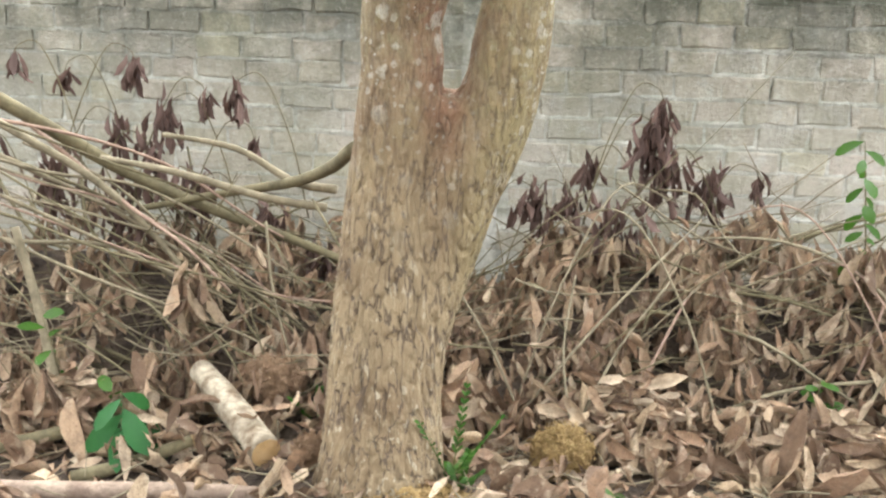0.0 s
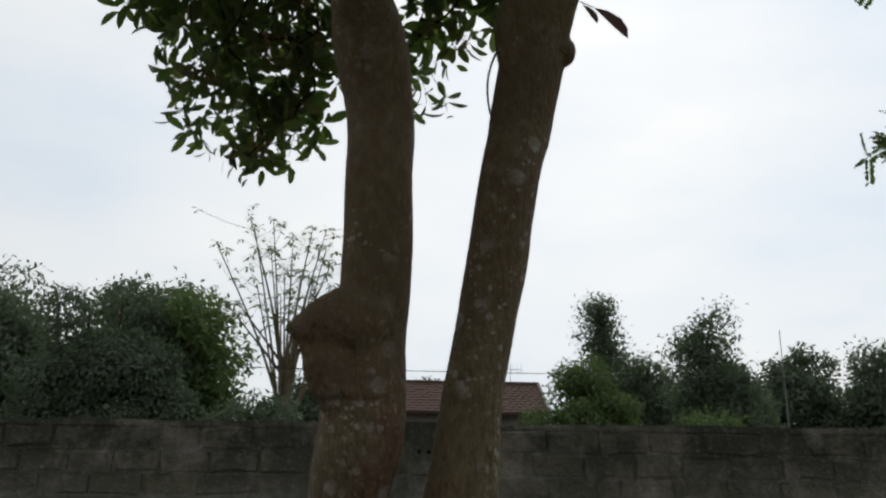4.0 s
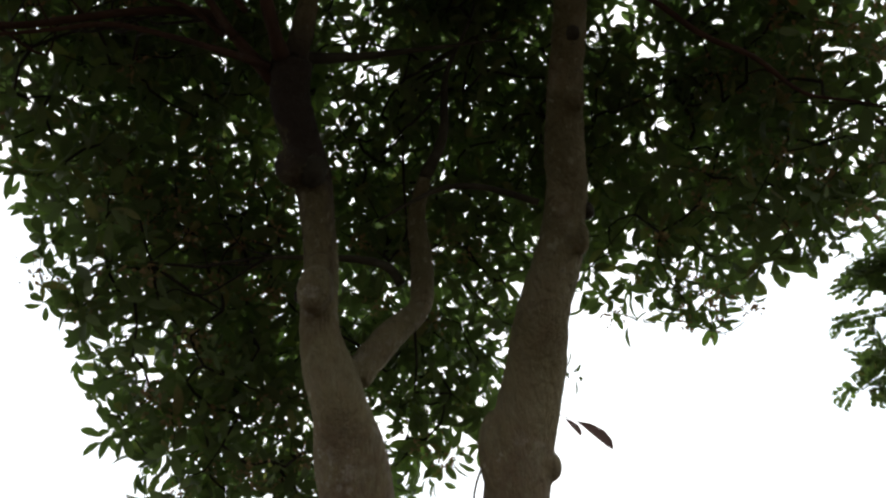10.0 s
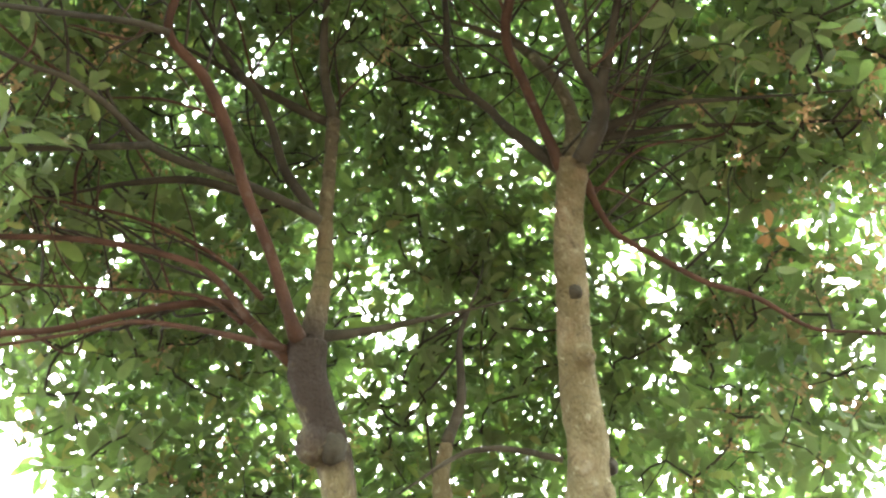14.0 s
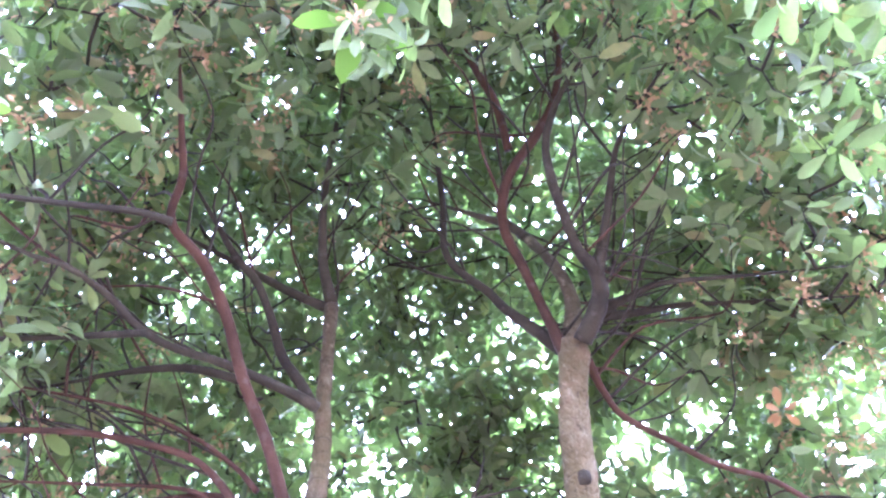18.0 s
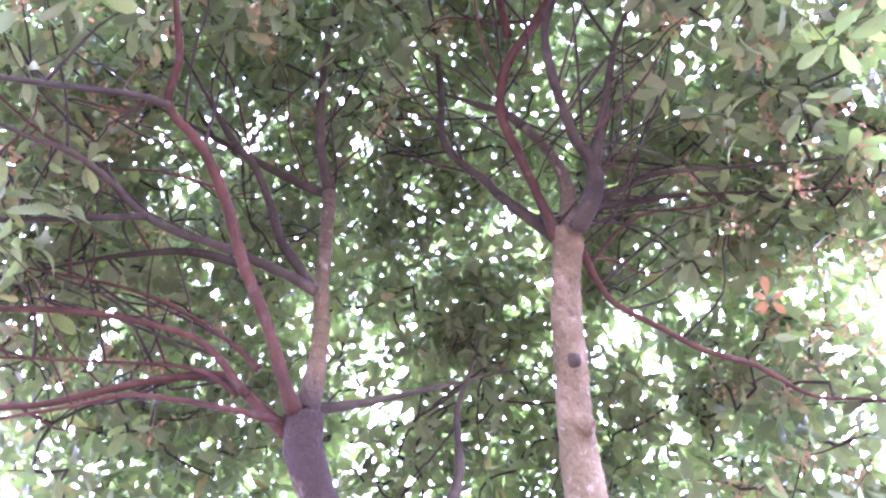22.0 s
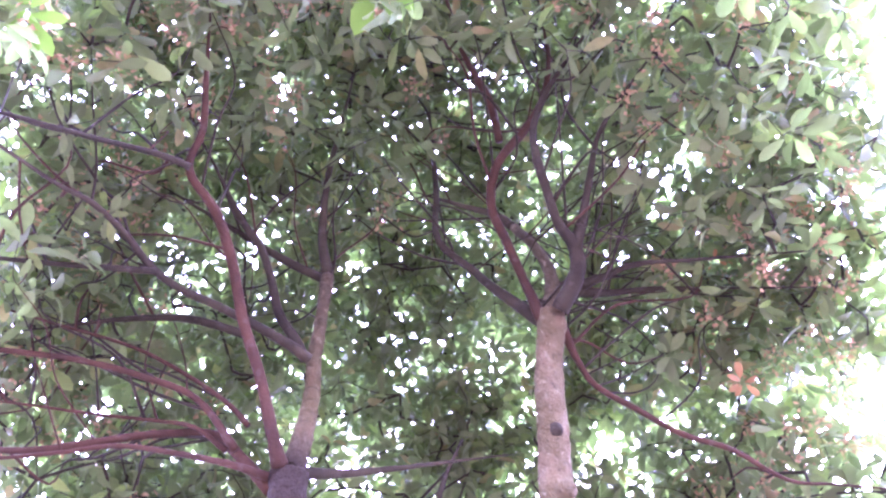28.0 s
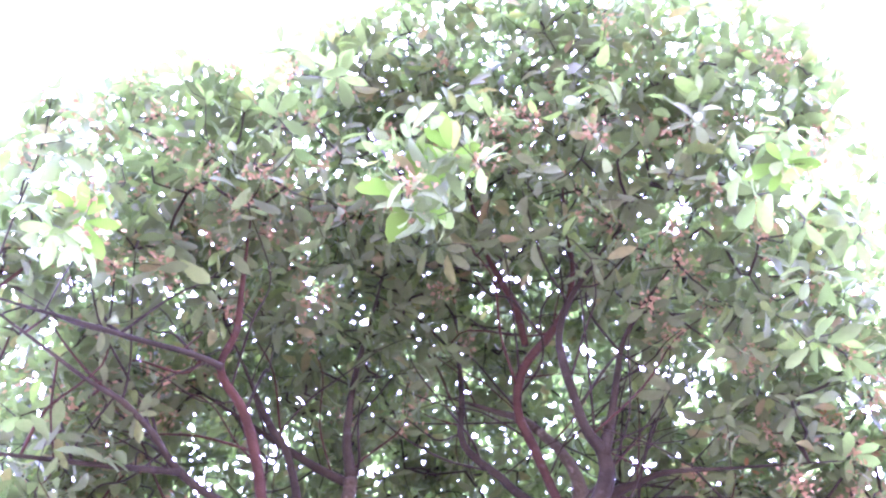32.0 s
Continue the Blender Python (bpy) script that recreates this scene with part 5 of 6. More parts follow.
BRANCHES = [
    (STICK_DARK, [(-2.3, 3.6, 1.5, 0.03), (-1.78, 3.72, 1.2, 0.03), (-1.41, 3.9, 0.93, 0.028), (-1.06, 3.95, 0.76, 0.024), (-0.55, 4.0, 0.56, 0.02), (-0.2, 4.0, 0.4, 0.016)]),
    (STICK, [(-2.2, 3.5, 1.42, 0.016), (-1.75, 3.6, 1.13, 0.017), (-1.4, 3.7, 0.88, 0.016), (-1.15, 3.75, 0.6, 0.013), (-0.95, 3.7, 0.35, 0.01)]),
    (STICK, [(-1.13, 3.7, 1.09, 0.01), (-0.83, 3.7, 1.04, 0.013), (-0.59, 3.65, 0.92, 0.017), (-0.41, 3.6, 0.9, 0.019)]),
    (STICK_DARK, [(-1.3, 3.9, 0.74, 0.014), (-0.93, 3.9, 0.82, 0.018), (-0.6, 3.62, 0.92, 0.022), (-0.42, 3.4, 1.01, 0.024), (-0.3, 3.2, 1.12, 0.026)]),
    (STICK, [(-1.35, 3.6, 1.0, 0.012), (-1.05, 3.6, 0.95, 0.015), (-0.7, 3.6, 0.86, 0.016), (-0.45, 3.62, 0.82, 0.018)]),
    (STICK, [(-1.62, 3.4, 0.75, 0.016), (-1.52, 3.35, 0.4, 0.018), (-1.4, 3.2, 0.05, 0.02)]),
]
for mat, pts in BRANCHES:
    me = tube_mesh("branch", pts, 10, 5, 0.03)
    me.transform(off_left)
    part("branch", me, mat, pile_left, "long bent bare branch")
for i in range(17):
    x0, x1 = rng.uniform(-2.7, -1.5), rng.uniform(-0.85, -0.2)
    y0, y1 = rng.uniform(3.3, 4.0), rng.uniform(3.4, 4.1)
    z0, z1 = rng.uniform(0.7, 1.3), rng.uniform(0.1, 0.5)
    r = rng.uniform(0.005, 0.013)
    bow = rng.uniform(0.0, 0.55)
    pts = [(x0 + (x1 - x0) * u, y0 + (y1 - y0) * u, max(z0 + (z1 - z0) * u + bow * u * (1 - u) + rng.normal() * 0.03, heap(x0 + (x1 - x0) * u, y0 + (y1 - y0) * u)), r * (1 - 0.5 * u)) for u in (0, 0.3, 0.55, 0.8, 1)]
    me = tube_mesh("branch", pts, 7, 5, 0.03)
    me.transform(off_left)
    part("branch", me, (STICK, STICK, STICK_DARK, REDDISH)[i % 4], pile_left, "long thin bare branch")
for pts in ([(0.35, 3.25, 0.12, 0.008), (0.6, 3.35, 0.4, 0.008), (0.85, 3.5, 0.62, 0.007), (1.1, 3.7, 0.8, 0.005)], [(0.55, 3.15, 0.12, 0.009), (0.72, 3.3, 0.38, 0.008), (0.92, 3.4, 0.62, 0.006)],
            [(1.9, 3.4, 0.35, 0.012), (1.75, 3.5, 0.6, 0.012), (1.45, 3.7, 0.72, 0.01), (1.0, 3.8, 0.7, 0.006)], [(1.0, 3.2, 0.12, 0.008), (1.4, 3.3, 0.22, 0.01), (1.9, 3.3, 0.28, 0.012)],
            [(0.52, 3.1, 0.1, 0.007), (0.5, 3.3, 0.35, 0.006), (0.56, 3.5, 0.6, 0.005)]):
    me = tube_mesh("branch", [(a, b, c, r * 0.7) for a, b, c, r in pts], 8, 5, 0.03)
    me.transform(off_right)
    part("branch", me, STICK, pile_right, "thin bare branch")


for i in range(10):
    x0, dx = rng.uniform(0.3, 2.1), rng.choice((-1, 1)) * rng.uniform(0.4, 0.9)
    y0, z1 = rng.uniform(3.15, 3.4), rng.uniform(0.55, 0.95)
    r = rng.uniform(0.003, 0.0065)
    me = tube_mesh("branch", [(x0, y0, heap(x0, y0) + 0.03, r), (x0 + dx * 0.25, y0 + 0.1, z1 * 0.6, r * 0.95), (x0 + dx * 0.6, y0 + 0.3, z1, r * 0.8), (x0 + dx, y0 + 0.5, z1 * 0.9, r * 0.5)], 7, 5, 0.03)
    me.transform(off_right)
    part("branch", me, (STICK, REDDISH)[i % 2], pile_right, "thin arching bare branch")


# ---- loose things on the ground ----
def litter():
    n = 5600
    x, y = rng.uniform(-3.4, 3.4, n), 3.5 - 1.5 * rng.uniform(0, 1, n)
    out = rng.random(n) < 0.45
    x, y = np.where(out, rng.normal(size=n) * 2.6, x), np.where(out, 2.2 - np.abs(rng.normal(size=n)) * 1.6, y)
    keep = ((x + 0.16) ** 2 + (y - 2.75) ** 2 > 0.06) & ~((x < -0.5) & (x > -1.7) & (y < 2.73) & (y > 2.6))
    x, y = x[keep], y[keep]
    n = len(x)
    z = np.array([heap(a, b) for a, b in zip(x, y)]) + rng.uniform(0.005, 0.05, n)
    d = rng.normal(size=(n, 3)) * (1, 1, 0.5)
    size = rng.uniform(0.06, 0.19, n)
    me = leaf_mesh("leaf_litter", np.stack([x, y, z], 1), d, rng.normal(size=(n, 3)) * 0.5 + (0, 0, 1), size, size * rng.uniform(0.28, 0.45, n), 0.2, rng.uniform(-0.4, 0.4, n), rng.uniform(0.1, 0.95, n), 0.11)
    tagged(part("leaf_litter", me, DRY), "dry curled brown leaves strewn over the ground", "leaf litter", kind="stuff")


def log(name, label, pts, mat, ends=True):
    t = thing(name, label, "log", pts[0][:3])
    me = tube_mesh("bark", pts, 16, 5, 0.03)
    off = Matrix.Translation(-Vector(pts[0][:3]))
    me.transform(off)
    part("bark", me, mat, t)
    if ends:
        for a, b in ((0, 1), (-1, -2)):
            p, q = Vector(pts[a][:3]), Vector(pts[b][:3])
            d = (p - q).normalized()
            bm = bmesh.new()
            r = pts[a][3]
            rot = d.to_track_quat("Z", "Y").to_matrix().to_4x4()
            rings = [[bm.verts.new(rot @ Vector((rr * math.cos(k), rr * math.sin(k), h + rng.normal() * 0.001))) for k in np.linspace(0, 6.283, 14, endpoint=False)] for rr, h in ((r * 0.99, 0.002), (r * 0.5, 0.005))]
            for i in range(14):
                bm.faces.new((rings[0][i], rings[0][(i + 1) % 14], rings[1][(i + 1) % 14], rings[1][i]))
            bm.faces.new(rings[1])
            part("cut_end", bm, CUT, t, "ochre sawn end", at=Matrix.Translation(p - Vector(pts[0][:3])))


def sprig(name, label, base, height, leaves, size, mat, lean=(0, 0), flat=0.3):
    x, y = base
    z = heap(x, y)
    t = thing(name, label, "seedling", (x, y, z))
    top = np.array((lean[0], lean[1], height))
    part("stem", tube_mesh("stem", [(0, 0, -0.02, 0.005), (*(top * 0.5 + (0.01, 0, 0)), 0.004), (*top, 0.002)], 6, 4), STICK_DARK, t)
    for i in range(leaves):
        u = 0.35 + 0.65 * (i + 1) / leaves
        a = i * 2.4 + rng.normal() * 0.3
        d = np.array((math.cos(a), math.sin(a) - 0.35, flat + rng.normal() * 0.2))
        s = size * rng.uniform(0.75, 1.2)
        part("leaf", leaf_mesh("leaf", top * u, d, (rng.normal() * 0.3, -0.9, 0.8), s, s * 0.4, 0.2, 0.3), mat, t)
    return t


def feather_weed(base, height, label):
    """A soft weed with divided, ferny leaves."""
    x, y = base
    z = heap(x, y)
    t = thing("ferny_weed", label, "weed", (x, y, z), "ferny weeds")
    for k in range(5):
        a = k * 1.3 + rng.normal() * 0.2
        tip = np.array((math.cos(a) * height * 0.5, math.sin(a) * height * 0.4 - 0.03, height * rng.uniform(0.5, 1)))
        n = 9
        u = np.linspace(0.3, 1, n).repeat(2)
        at = tip * u[:, None]
        s = np.cross(unit(tip), (0, 0, 1))
        d = np.tile(np.array([s, -s]), (n, 1)) + unit(tip) * 0.6
        part("frond", leaf_mesh("frond", at, d, np.tile((0, -0.5, 1), (2 * n, 1)) + rng.normal(size=(2 * n, 3)) * 0.2, 0.035 * (1.2 - u * 0.5), 0.012, 0.1, 0.2), WEED, t, kind="stuff")
        part("stalk", tube_mesh("stalk", [(0, 0, -0.01, 0.002), (*(tip * 0.5), 0.0018), (*tip, 0.001)], 4, 2), WEED, t)


def mound(name, label, centre, r, h, mat, category):
    bm = bmesh.new()
    bmesh.ops.create_icosphere(bm, subdivisions=4, radius=1)
    for v in bm.verts:
        k = 1 + 0.45 * noise.noise(v.co * 2.2) + 0.2 * noise.noise(v.co * 9) + 0.07 * noise.noise(v.co * 25)
        v.co = Vector((v.co.x * r[0] * k, v.co.y * r[1] * k, v.co.z * h * k))
    bm.normal_update()
    ob = tagged(part(name, bm, mat, at=Matrix.Translation(centre)), label, category)
    flakes(ob, centre, r, h, 900, 0.014, mat)


def twig_litter():
    pieces = []
    for i in range(420):
        x, y = rng.uniform(-2.4, 2.4), rng.uniform(2.3, 3.5)
        if (x + 0.16) ** 2 + (y - 2.75) ** 2 < 0.07:
            continue
        a, run, z = rng.uniform(0, 6.28), rng.uniform(0.04, 0.16), heap(x, y) + rng.uniform(0.03, 0.07)
        d = np.array((math.cos(a), math.sin(a), rng.normal() * 0.2)) * run
        p = np.array((x, y, z))
        r = rng.uniform(0.0015, 0.004)
        pieces.append(tube([(*(p - d), r), (*(p + rng.normal(size=3) * 0.008), r), (*(p + d), r * 0.7)], 4, 2))
    tagged(part("twig_litter", join("twig_litter", pieces), STICK), "broken bits of dry twig strewn over the leaves", "twig litter", kind="stuff")


def flakes(parent, centre, r, h, n, size, mat):
    """Loose grains over a mound of sawdust."""
    d = rand_dirs(n)
    d[:, 2] = np.abs(d[:, 2])
    at = d * (r[0] * 1.05, r[1] * 1.05, h * 1.05) * rng.uniform(0.9, 1.25, n)[:, None] * (1, 1, 0.95)
    part("grain", leaf_mesh("grain", at, rng.normal(size=(n, 3)), d + rng.normal(size=(n, 3)) * 0.5, size, size * 0.5, 0.2, 0.2), mat, parent, "", "stuff")


def big_leaves(spots, least=0.13, most=0.24):
    """Large curled leaves standing out of the litter, each a thing of its own."""
    for x, y, count in spots:
        for k in range(count):
            px, py = x + rng.normal() * 0.1, y + rng.normal() * 0.06
            if -0.95 < px < -0.35 and py < 3.3 or 0.33 < px < 0.6 and py < 2.95:
                continue
            u = Vector((rng.normal() * 0.5, rng.normal() * 0.3 + 0.1, rng.uniform(0.1, 1.0))).normalized()
            side = Vector((rng.normal(), -1.0, 0.3)).cross(u).normalized()
            m = Matrix.Translation((px, py, heap(px, py) - 0.005)) @ Matrix((u, side, u.cross(side))).transposed().to_4x4() @ Matrix.Scale(float(rng.uniform(least, most)), 4)
            tagged(part("fallen_leaf", DRY_SHAPES[int(rng.integers(len(DRY_SHAPES)))], DRY_ONE, at=m), "large curled brown dead leaf on the ground", "leaf", "large fallen leaves")


litter()
twig_litter()
big_leaves(((1.45, 2.95, 12), (1.2, 2.85, 9), (0.72, 2.8, 9), (0.3, 2.85, 7), (-1.35, 2.95, 5), (-1.0, 3.2, 6), (-0.45, 2.85, 6), (1.6, 3.15, 8), (-0.75, 3.35, 6), (0.95, 3.05, 8)))
big_leaves(((1.36, 2.88, 4), (1.55, 3.0, 4), (1.2, 2.78, 3), (-1.3, 2.92, 3), (-0.95, 3.2, 2)), 0.23, 0.31)
log("cut_log", "short pale log with peeling bark and sawn ends", [(-0.56, 2.85, 0.11, 0.054), (-0.72, 3.08, 0.16, 0.055), (-0.9, 3.32, 0.22, 0.046)], PALE_LOG)
log("fallen_branch", "straight pinkish-tan fallen branch lying on dead leaves", [(-0.55, 2.68, 0.04, 0.029), (-0.8, 2.69, 0.042, 0.03), (-1.15, 2.68, 0.038, 0.033), (-1.6, 2.67, 0.035, 0.034)], FALLEN)
log("fallen_branch", "slim brown fallen branch lying on dead leaves", [(-0.84, 2.95, 0.1, 0.02), (-1.0, 2.86, 0.06, 0.023), (-1.2, 2.78, 0.03, 0.025)], STICK_DARK)
log("fallen_branch", "stub of brown branch among dead leaves", [(-1.3, 3.0, 0.1, 0.024), (-1.45, 2.96, 0.07, 0.026), (-1.7, 2.9, 0.05, 0.027)], STICK_DARK)
mound("sawdust_clump", "clump of ochre sawdust on the ground", (0.46, 2.92, 0.1), (0.095, 0.07), 0.1, SAWDUST, "sawdust")
CLUMP = mottled("brown_fibre_clump", (0.2, 0.12, 0.07), (0.36, 0.24, 0.15), 40, 0.95, 0.8, 0.01, 150)
mound("fibre_clump", "tangled clump of brown bark fibres on the leaves", (-0.62, 3.3, 0.2), (0.1, 0.07), 0.085, CLUMP, "bark clump")
mound("fibre_clump", "small clump of brown bark fibres beside the log", (-0.41, 2.86, 0.11), (0.05, 0.045), 0.055, CLUMP, "bark clump")
mound("sawdust_heap", "thin spill of ochre sawdust at the trunk's foot", (-0.04, 2.55, 0.1), (0.15, 0.09), 0.05, SAWDUST, "sawdust")
sprig("seedling", "small seedling with bright green oval leaves", (-1.42, 3.3), 0.42, 6, 0.11, WEED, (-0.06, -0.03))
sprig("seedling", "low seedling with two broad green leaves", (-1.22, 3.2), 0.22, 3, 0.12, WEED, (-0.03, 0))
sprig("broadleaf_weed", "low weed with broad dark green leaves", (-1.07, 2.98), 0.27, 9, 0.17, BLUE_WEED, (0, -0.06), -0.45)
sprig("sapling", "young sapling with pointed green leaves beside the heap", (1.8, 3.62), 0.85, 15, 0.115, WEED, (-0.1, 0), -0.35)
sprig("seedling", "small seedling with light green leaves", (1.5, 3.3), 0.2, 6, 0.09, WEED)
sprig("seedling", "tiny seedling with one light green leaf", (0.58, 2.72), 0.06, 3, 0.08, WEED)
feather_weed((0.07, 2.72), 0.3, "ferny green weed beside the trunk")
feather_weed((0.1, 2.66), 0.12, "low ferny green weed beside the trunk")
feather_weed((-0.45, 3.3), 0.2, "small ferny weed among dead leaves")


# ---- beyond the wall ----
def small_leaves(name, at, along, normal, length, width):
    """Many small far leaves, each of two faces folded along the midrib."""
    along = unit(along)
    side = unit(np.cross(along, normal))
    up = np.cross(side, along)
    length, width = length[:, None], width[:, None]
    mid = at + along * length * 0.55
    verts = np.stack([at, mid - side * width * 0.5 + up * width * 0.12, at + along * length - up * length * 0.15, mid + side * width * 0.5 + up * width * 0.12], 1).reshape(-1, 3)
    k = np.arange(len(at))[:, None] * 4
    faces = np.concatenate([k + (0, 1, 2), k + (0, 2, 3)], 1).reshape(-1, 3)
    return make_mesh(name, verts, faces, True)


def far_tree(name, label, base, height, radius, n, leaf, mat, trunk_r=0.12, low=0.15, group="", loose=0.0):
    """A crown of many rounded tufts of hanging leaves, each on its own bough; loose ones leave gaps between the tufts."""
    x, y = base
    t = thing(name, label, "tree", (x, y, 0), group)
    top = height * 0.85
    part("trunk", tube_mesh("trunk", [(0, 0, -0.1, trunk_r), (0.1, 0.05, height * 0.4, trunk_r * 0.7), (-0.05, 0, top, trunk_r * 0.2)], 8, 4, 0.04), STICK_DARK, t)
    mid, tall = height * (low + 1) / 2, height * (1 - low) / 2
    seed = rng.uniform(0, 50, 3)
    pos, face = [], []
    count = int(64 - 24 * loose)
    for i in range(count):
        # tufts spread evenly over the ellipsoid
        u, a = 1 - 1.75 * (i + 0.5) / count, i * 2.4 + rng.normal() * 0.2
        d = np.array((math.cos(a) * math.sqrt(max(0, 1 - u * u)), math.sin(a) * math.sqrt(max(0, 1 - u * u)), u))
        lump = 0.8 + 0.3 * noise.noise(Vector(d * 1.6 + seed)) + rng.normal() * 0.11
        size = min(radius, tall) * rng.uniform(0.19, 0.34) * (1 - 0.15 * loose)
        c = d * (radius, radius, tall) * lump * 0.95 + (0, 0, mid)
        part("bough", tube_mesh("bough", [(0.02, 0, max(0.1, min(c[2], mid) - radius * 0.4), trunk_r * 0.3), (*(c * (0.5, 0.5, 1) - (0, 0, 0.1)), trunk_r * 0.2), (*c, trunk_r * 0.06)], 5, 3), STICK_DARK, t)
        k = n // count
        q = unit(rng.normal(size=(k, 3)) + (0, 0, 0.35))
        bumps = np.array([1 + 0.3 * noise.noise(Vector(w * 2.3 + seed + i)) for w in q])
        out = q * (size, size, size * 0.8) * (bumps * (1.05 - (0.35 + 0.4 * loose) * rng.uniform(0, 1, k) ** 1.5))[:, None]
        pos.append(c + out + rng.normal(size=(k, 3)) * leaf * (0.5 + loose))
        face.append(q)
    k = n // 5
    q = rand_dirs(k)
    pos.append(q * (radius, radius, tall) * (0.72 * rng.uniform(0.3, 1, k) ** 0.5)[:, None] + (0, 0, mid))
    face.append(q)
    pos, face = np.vstack(pos), np.vstack(face)
    ok = pos[:, 2] > 0.15
    pos, face = pos[ok], face[ok]
    k = len(pos)
    size = leaf * rng.uniform(0.6, 1.3, k)
    part("crown", small_leaves("crown", pos, rng.normal(size=(k, 3)) * 0.6 + face * 0.5 + (0, 0, -0.5), face + (0, 0, 0.6) + rng.normal(size=(k, 3)) * 0.3, size, size * 0.45), mat, t, "", "stuff")


def sparse_tree(base, height):
    """A nearly bare tree: thin rising branches with small tufts at the tips."""
    x, y = base
    t = thing("sparse_tree", "nearly bare young tree with tufts of leaves at branch tips", "tree", (x, y, 0))
    part("trunk", tube_mesh("trunk", [(0, 0, -0.1, 0.06), (0.03, 0, 1.8, 0.045), (0.0, 0, 3.0, 0.035)], 8, 4), STICK, t)
    tips = []
    for i in range(24):
        a, r = i * 2.4, rng.uniform(0.35, 1.35)
        z0 = rng.uniform(1.8, 3.2)
        end = np.array((math.cos(a) * r, math.sin(a) * r * 0.6, height * rng.uniform(0.74, 1.02) - r * 0.2))
        mid = np.array((end[0] * 0.4, end[1] * 0.4, (z0 + end[2]) / 2 - 0.1))
        part("branch", tube_mesh("branch", [(0, 0, z0, 0.026), (*mid, 0.017), (*end, 0.008)], 5, 4), STICK, t)
        tips += [end]
        for j in range(5):
            u = rng.uniform(0.35, 1)
            s = mid + (end - mid) * u
            e = s + np.array((rng.normal() * 0.3, rng.normal() * 0.2, rng.uniform(0.1, 0.35)))
            part("twig", tube_mesh("twig", [(*s, 0.006), (*((s + e) / 2 + (0, 0, -0.03)), 0.004), (*e, 0.003)], 4, 2), STICK, t)
            tips += [e]
    tips = np.array(tips)
    at, along, face, size = whorls(tips, np.tile((0, 0, 1.0), (len(tips), 1)), rng.integers(6, 10, len(tips)), 0.11, (-0.5, 0.4))
    part("leaf_growth", leaf_mesh("leaf_growth", at, along, face, size, size * 0.3, 0.1, 0.3), FAR_LIGHT, t, "small pale green leaf tufts", "stuff")


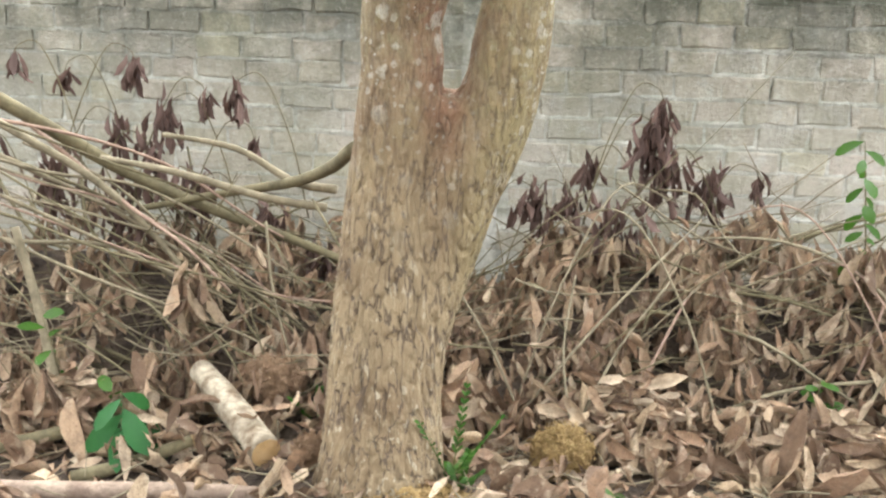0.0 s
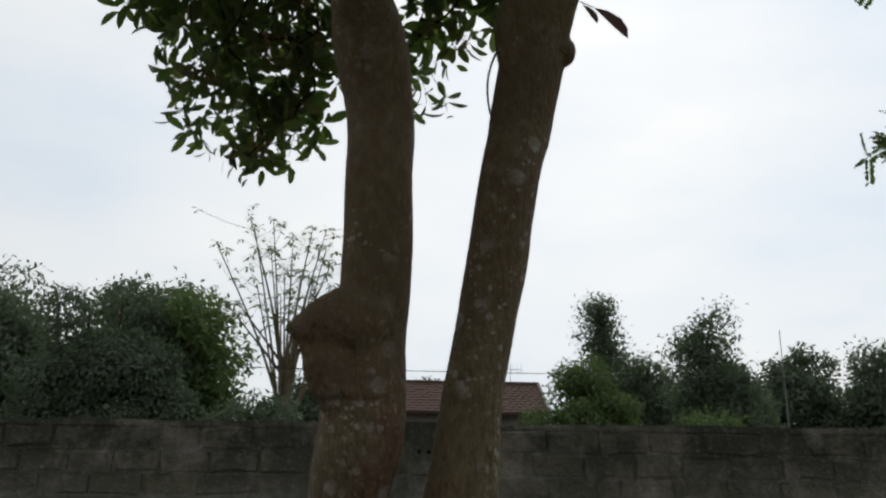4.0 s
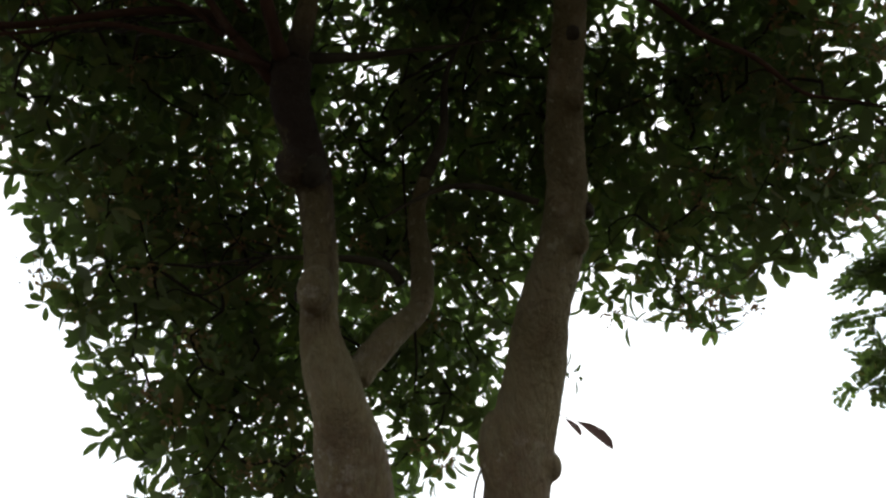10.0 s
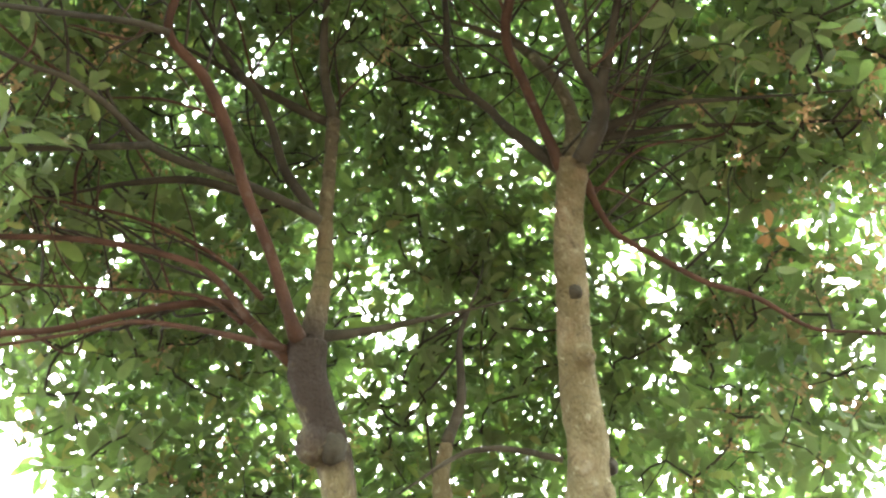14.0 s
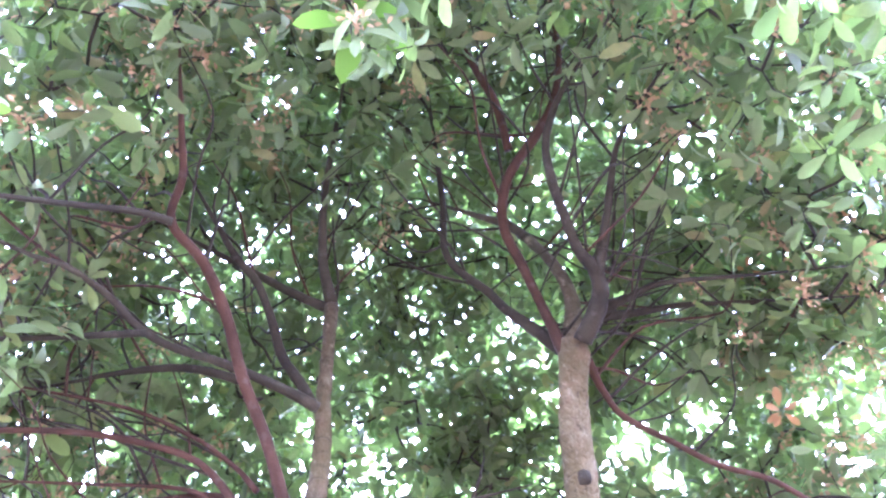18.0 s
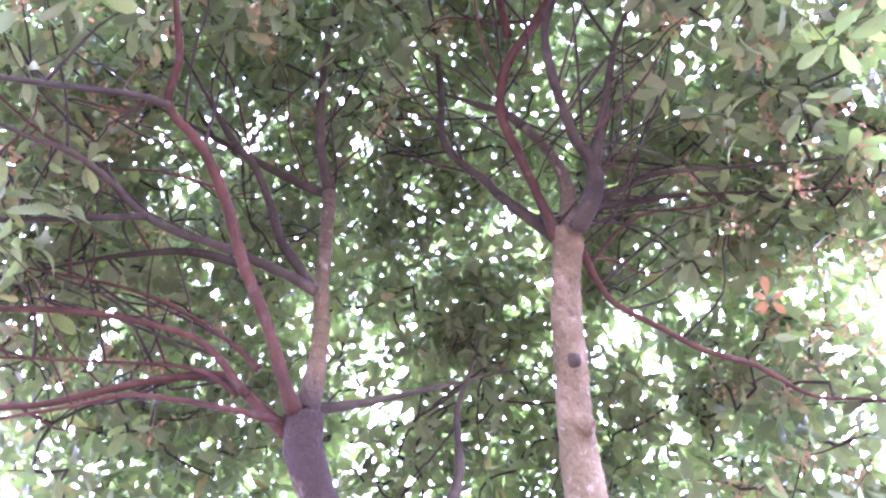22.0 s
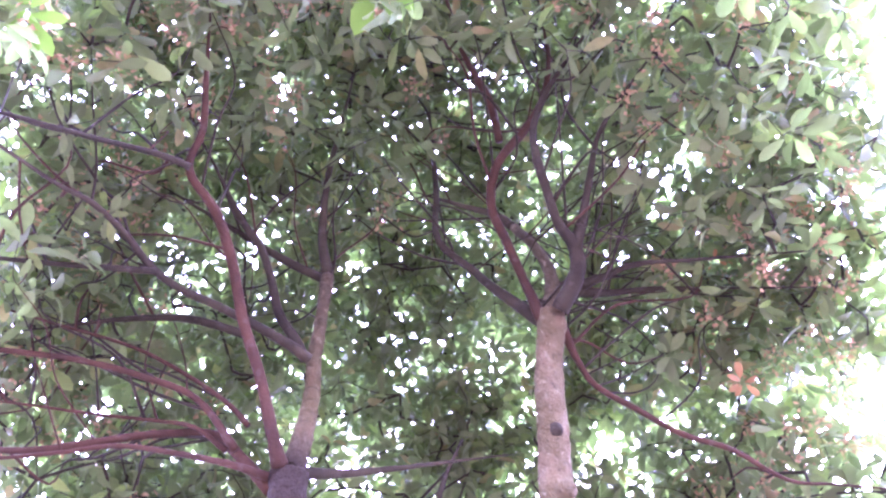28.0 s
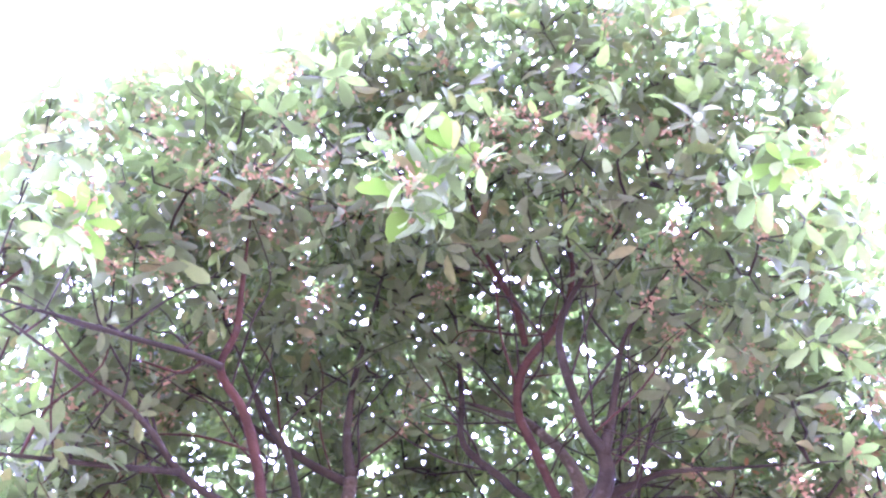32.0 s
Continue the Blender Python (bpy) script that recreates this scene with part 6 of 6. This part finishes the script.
def house():
    h = thing("house", "small house with red clay tile roof behind the wall", "house", (2.0, 31.5, 0))
    L, ridge, eave, run = 3.25, 4.8, 3.66, 2.3
    bm = bmesh.new()
    box(bm, -L + 0.2, L - 0.2, -run + 0.3, run - 0.3, 0, eave + 0.05)
    part("wall", bm, PLASTER, h, "weathered plaster wall")
    for s in (-1, 1):
        bm = bmesh.new()
        v = [bm.verts.new(c) for c in ((s * (L - 0.2), -run + 0.3, eave), (s * (L - 0.2), run - 0.3, eave), (s * (L - 0.2), 0, ridge - 0.1), (s * (L - 0.3), -run + 0.3, eave), (s * (L - 0.3), run - 0.3, eave), (s * (L - 0.3), 0, ridge - 0.1))]
        for f in ((0, 1, 2), (3, 5, 4), (0, 3, 4, 1), (1, 4, 5, 2), (2, 5, 3, 0)):
            bm.faces.new([v[i] for i in f])
        bm.normal_update()
        part("gable", bm, PLASTER, h)
    slope = math.atan2(ridge - eave, run)
    length = run / math.cos(slope)
    roofs = []
    for s in (-1, 1):
        bm = bmesh.new()
        v = [bm.verts.new(c) for c in ((-L, s * run, eave - 0.05), (L, s * run, eave - 0.05), (L, 0, ridge - 0.05), (-L, 0, ridge - 0.05), (-L, s * run, eave - 0.1), (L, s * run, eave - 0.1), (L, 0, ridge - 0.1), (-L, 0, ridge - 0.1))]
        for f in ((0, 1, 2, 3), (7, 6, 5, 4), (0, 4, 5, 1), (1, 5, 6, 2), (2, 6, 7, 3), (3, 7, 4, 0)):
            bm.faces.new([v[i] for i in f])
        bmesh.ops.recalc_face_normals(bm, faces=bm.faces)
        roofs.append(part("roof", bm, TILE, h, "red clay tile roof"))
    bm = bmesh.new()
    v = box(bm, -0.1, 0.1, 0, 0.27, 0, 0.02)
    for q in v:
        q.co.z += 0.02 if q.co.y < 0.1 else 0.0
    tile = bpy.data.meshes.new("roof_tile")
    bm.to_mesh(tile)
    bm.free()
    rows, cols = 11, 27
    for i in range(rows):
        for j in range(cols):
            u = i * length / rows
            m = pose(-L + 0.12 + j * (2 * L - 0.24) / (cols - 1) + (0.05 if i % 2 else -0.05), -run + u * math.cos(slope), eave - 0.04 + u * math.sin(slope), math.degrees(slope) + float(rng.normal()), 0, float(rng.normal() * 0.8))
            part("roof_tile", tile, TILE, roofs[0], at=m)
    part("ridge_cap", tube_mesh("ridge_cap", [(-L, 0, ridge, 0.07), (0, 0, ridge - 0.01, 0.07), (L, 0, ridge, 0.07)], 8, 3), TILE, h)
    bm = bmesh.new()
    v = box(bm, L - 0.02, L + 0.06, -run, 0, 0, 0.12)
    for q in v:
        q.co.z += eave - 0.05 + (q.co.y + run) * math.tan(slope)
    part("barge_board", bm, PLASTER, h, "grey verge along the gable")
    # television aerial on the ridge
    a = thing("roof_aerial", "thin television aerial on the roof ridge", "aerial", (4.3, 31.5, 4.8))
    part("mast", tube_mesh("mast", [(0, 0, 0, 0.012), (0, 0, 0.4, 0.012), (0, 0, 0.75, 0.01)], 6, 2), METAL, a)
    part("boom", tube_mesh("boom", [(-0.3, 0, 0.5, 0.01), (0, 0, 0.5, 0.01), (0.45, 0, 0.48, 0.01)], 5, 2), METAL, a)
    for k in range(5):
        x = -0.25 + k * 0.16
        part("element", tube_mesh("element", [(x, 0, 0.3, 0.006), (x, 0, 0.5, 0.006), (x, 0, 0.7, 0.006)], 4, 2), METAL, a)


house()
TREES, SHRUBS, DISTANT = "trees behind the wall", "shrubs behind the wall", "distant trees"
far_tree("bushy_tree", "broad round dark green tree behind the wall", (-4.25, 14.0), 4.35, 1.45, 60000, 0.085, FAR_DARK, 0.12, -0.1, TREES)
far_tree("bushy_tree", "dark green tree with drooping leaves behind the wall", (-7.2, 16.0), 5.1, 1.7, 42000, 0.12, FAR_DARK, 0.12, -0.1, TREES, 0.3)
far_tree("bushy_tree", "light green bamboo-like bush behind the wall", (-3.25, 15.0), 4.75, 0.9, 12000, 0.12, FAR_LIGHT, 0.08, 0.0, TREES, 0.7)
far_tree("bushy_tree", "dark green tree with loose drooping top behind the wall", (-4.0, 16.0), 4.95, 1.1, 15000, 0.13, FAR_DARK, 0.1, 0.3, TREES, 0.6)
far_tree("shrub", "low leafy shrub just behind the wall", (-1.6, 12.0), 2.8, 0.75, 9000, 0.08, FAR_DARK, 0.05, 0.0, SHRUBS, 0.4)
far_tree("shrub", "light green leafy shrub beside the house", (4.45, 20.0), 4.4, 1.15, 24000, 0.11, FAR_LIGHT, 0.08, -0.1, SHRUBS)
far_tree("shrub", "light green leafy shrub beyond the wall", (6.6, 18.0), 3.0, 1.2, 15000, 0.11, FAR_LIGHT, 0.08, -0.1, SHRUBS, 0.4)
far_tree("slender_tree", "slender tree with feathery upper crown", (5.75, 24.0), 6.75, 0.45, 3600, 0.12, FAR_DARK, 0.06, 0.5, TREES, 1.0)
far_tree("slender_tree", "tall tree with loose grey-green crown", (7.8, 22.0), 5.95, 0.85, 7500, 0.12, FAR_DARK, 0.1, 0.25, TREES, 0.9)
far_tree("slender_tree", "loose grey-green young tree", (8.7, 22.5), 4.9, 0.7, 5500, 0.12, FAR_DARK, 0.08, 0.3, TREES, 0.8)
far_tree("bushy_tree", "dark round tree beyond the shrubs", (6.9, 25.0), 5.1, 1.8, 24000, 0.15, FAR_DARK, 0.12, -0.1, TREES, 0.3)
for x, y, hgt, r in ((10.4, 27, 4.8, 1.5), (13.0, 35, 5.7, 2.1), (16.2, 35, 6.7, 1.9), (19.8, 35, 7.0, 2.3), (23.7, 36, 6.9, 2.3), (-12, 26, 7.2, 3.0), (-16, 30, 7.6, 3.2), (-3, 40, 6.0, 2.4), (2.2, 46, 7.0, 1.0)):
    far_tree("bushy_tree", "distant dark green tree beyond the wall", (x, y), hgt, r, 20000, 0.21, FAR_DARK, 0.14, -0.1, DISTANT, 0.25)
sparse_tree((-1.47, 13.0), 5.4)
pole = thing("thin_pole", "thin leaning bare pole beyond the wall", "pole", (8.1, 18, 0))
part("shaft", tube_mesh("shaft", [(0, 0, -0.1, 0.022), (0.0, 0, 2.4, 0.018), (-0.05, 0, 4.65, 0.008)], 6, 3), METAL, pole)
cable = thing("overhead_cable", "thin black overhead cable beyond the wall", "cable", (0, 12, 2.97))
part("wire", tube_mesh("wire", [(-34, 0, 0.3, 0.005), (-10, 0, 0.04, 0.005), (0, 0, 0, 0.005), (10, 0, 0.04, 0.005), (34, 0, 0.3, 0.005)], 5, 6), CABLE, cable)
for x in (-34, 34):
    part("post", tube_mesh("post", [(x, 0.12, -3.1, 0.12), (x, 0.12, -1.0, 0.11), (x, 0.12, 0.6, 0.1)], 10, 3), METAL, cable)


# ---- neighbouring tree with feathery leaves, reaching in from one side ----
def feathery_tree():
    t = thing("feathery_tree", "neighbouring tree with drooping feathery compound leaves", "tree", (4.81, 4.0, 0))
    part("trunk", tube_mesh("trunk", [(0, 0, -0.1, 0.14), (0.05, 0.05, 2.5, 0.11), (-0.05, 0, 5.0, 0.06)], 10, 4, 0.03), STICK_DARK, t)
    ends = []
    for z, tip in ((3.6, (-2.42, -0.6, 4.45)), (3.4, (-2.38, -0.6, 4.3)), (3.2, (-2.5, -0.5, 3.97)), (2.6, (-2.32, 0.04, 3.29)), (3.8, (-2.25, -0.6, 4.5))):
        part("bough", tube_mesh("bough", [(0, 0, z, 0.03), (tip[0] * 0.5, tip[1] * 0.5, (z + tip[2]) / 2 + 0.2, 0.018), (*tip, 0.006)], 6, 4), STICK_DARK, t)
        for k in range(12):
            ends.append(np.array(tip) + (abs(rng.normal()) * 0.12 - 0.04, rng.normal() * 0.12, rng.normal() * 0.08))
    at, d, f = [], [], []
    for e in ends:
        for _ in range(4):
            way = unit(rng.normal(size=3) * (1, 0.8, 0.5) + (-0.2, 0, -0.35))
            s = unit(np.cross(way, rng.normal(size=3)))
            for u in np.linspace(0.01, 0.13, 11):
                for sg in (-1, 1):
                    at.append(e + way * u)
                    d.append(s * sg + way * 0.35 + (0, 0, -0.15))
                    f.append(np.cross(way, s))
    part("feathery_foliage", leaf_mesh("feathery_foliage", np.array(at), np.array(d), np.array(f) + rng.normal(size=(len(at), 3)) * 0.45, rng.uniform(0.026, 0.044, len(at)), 0.018, 0.1, 0.2), LEAF, t, "rows of small paired leaflets", "stuff")


feathery_tree()
build_wall()
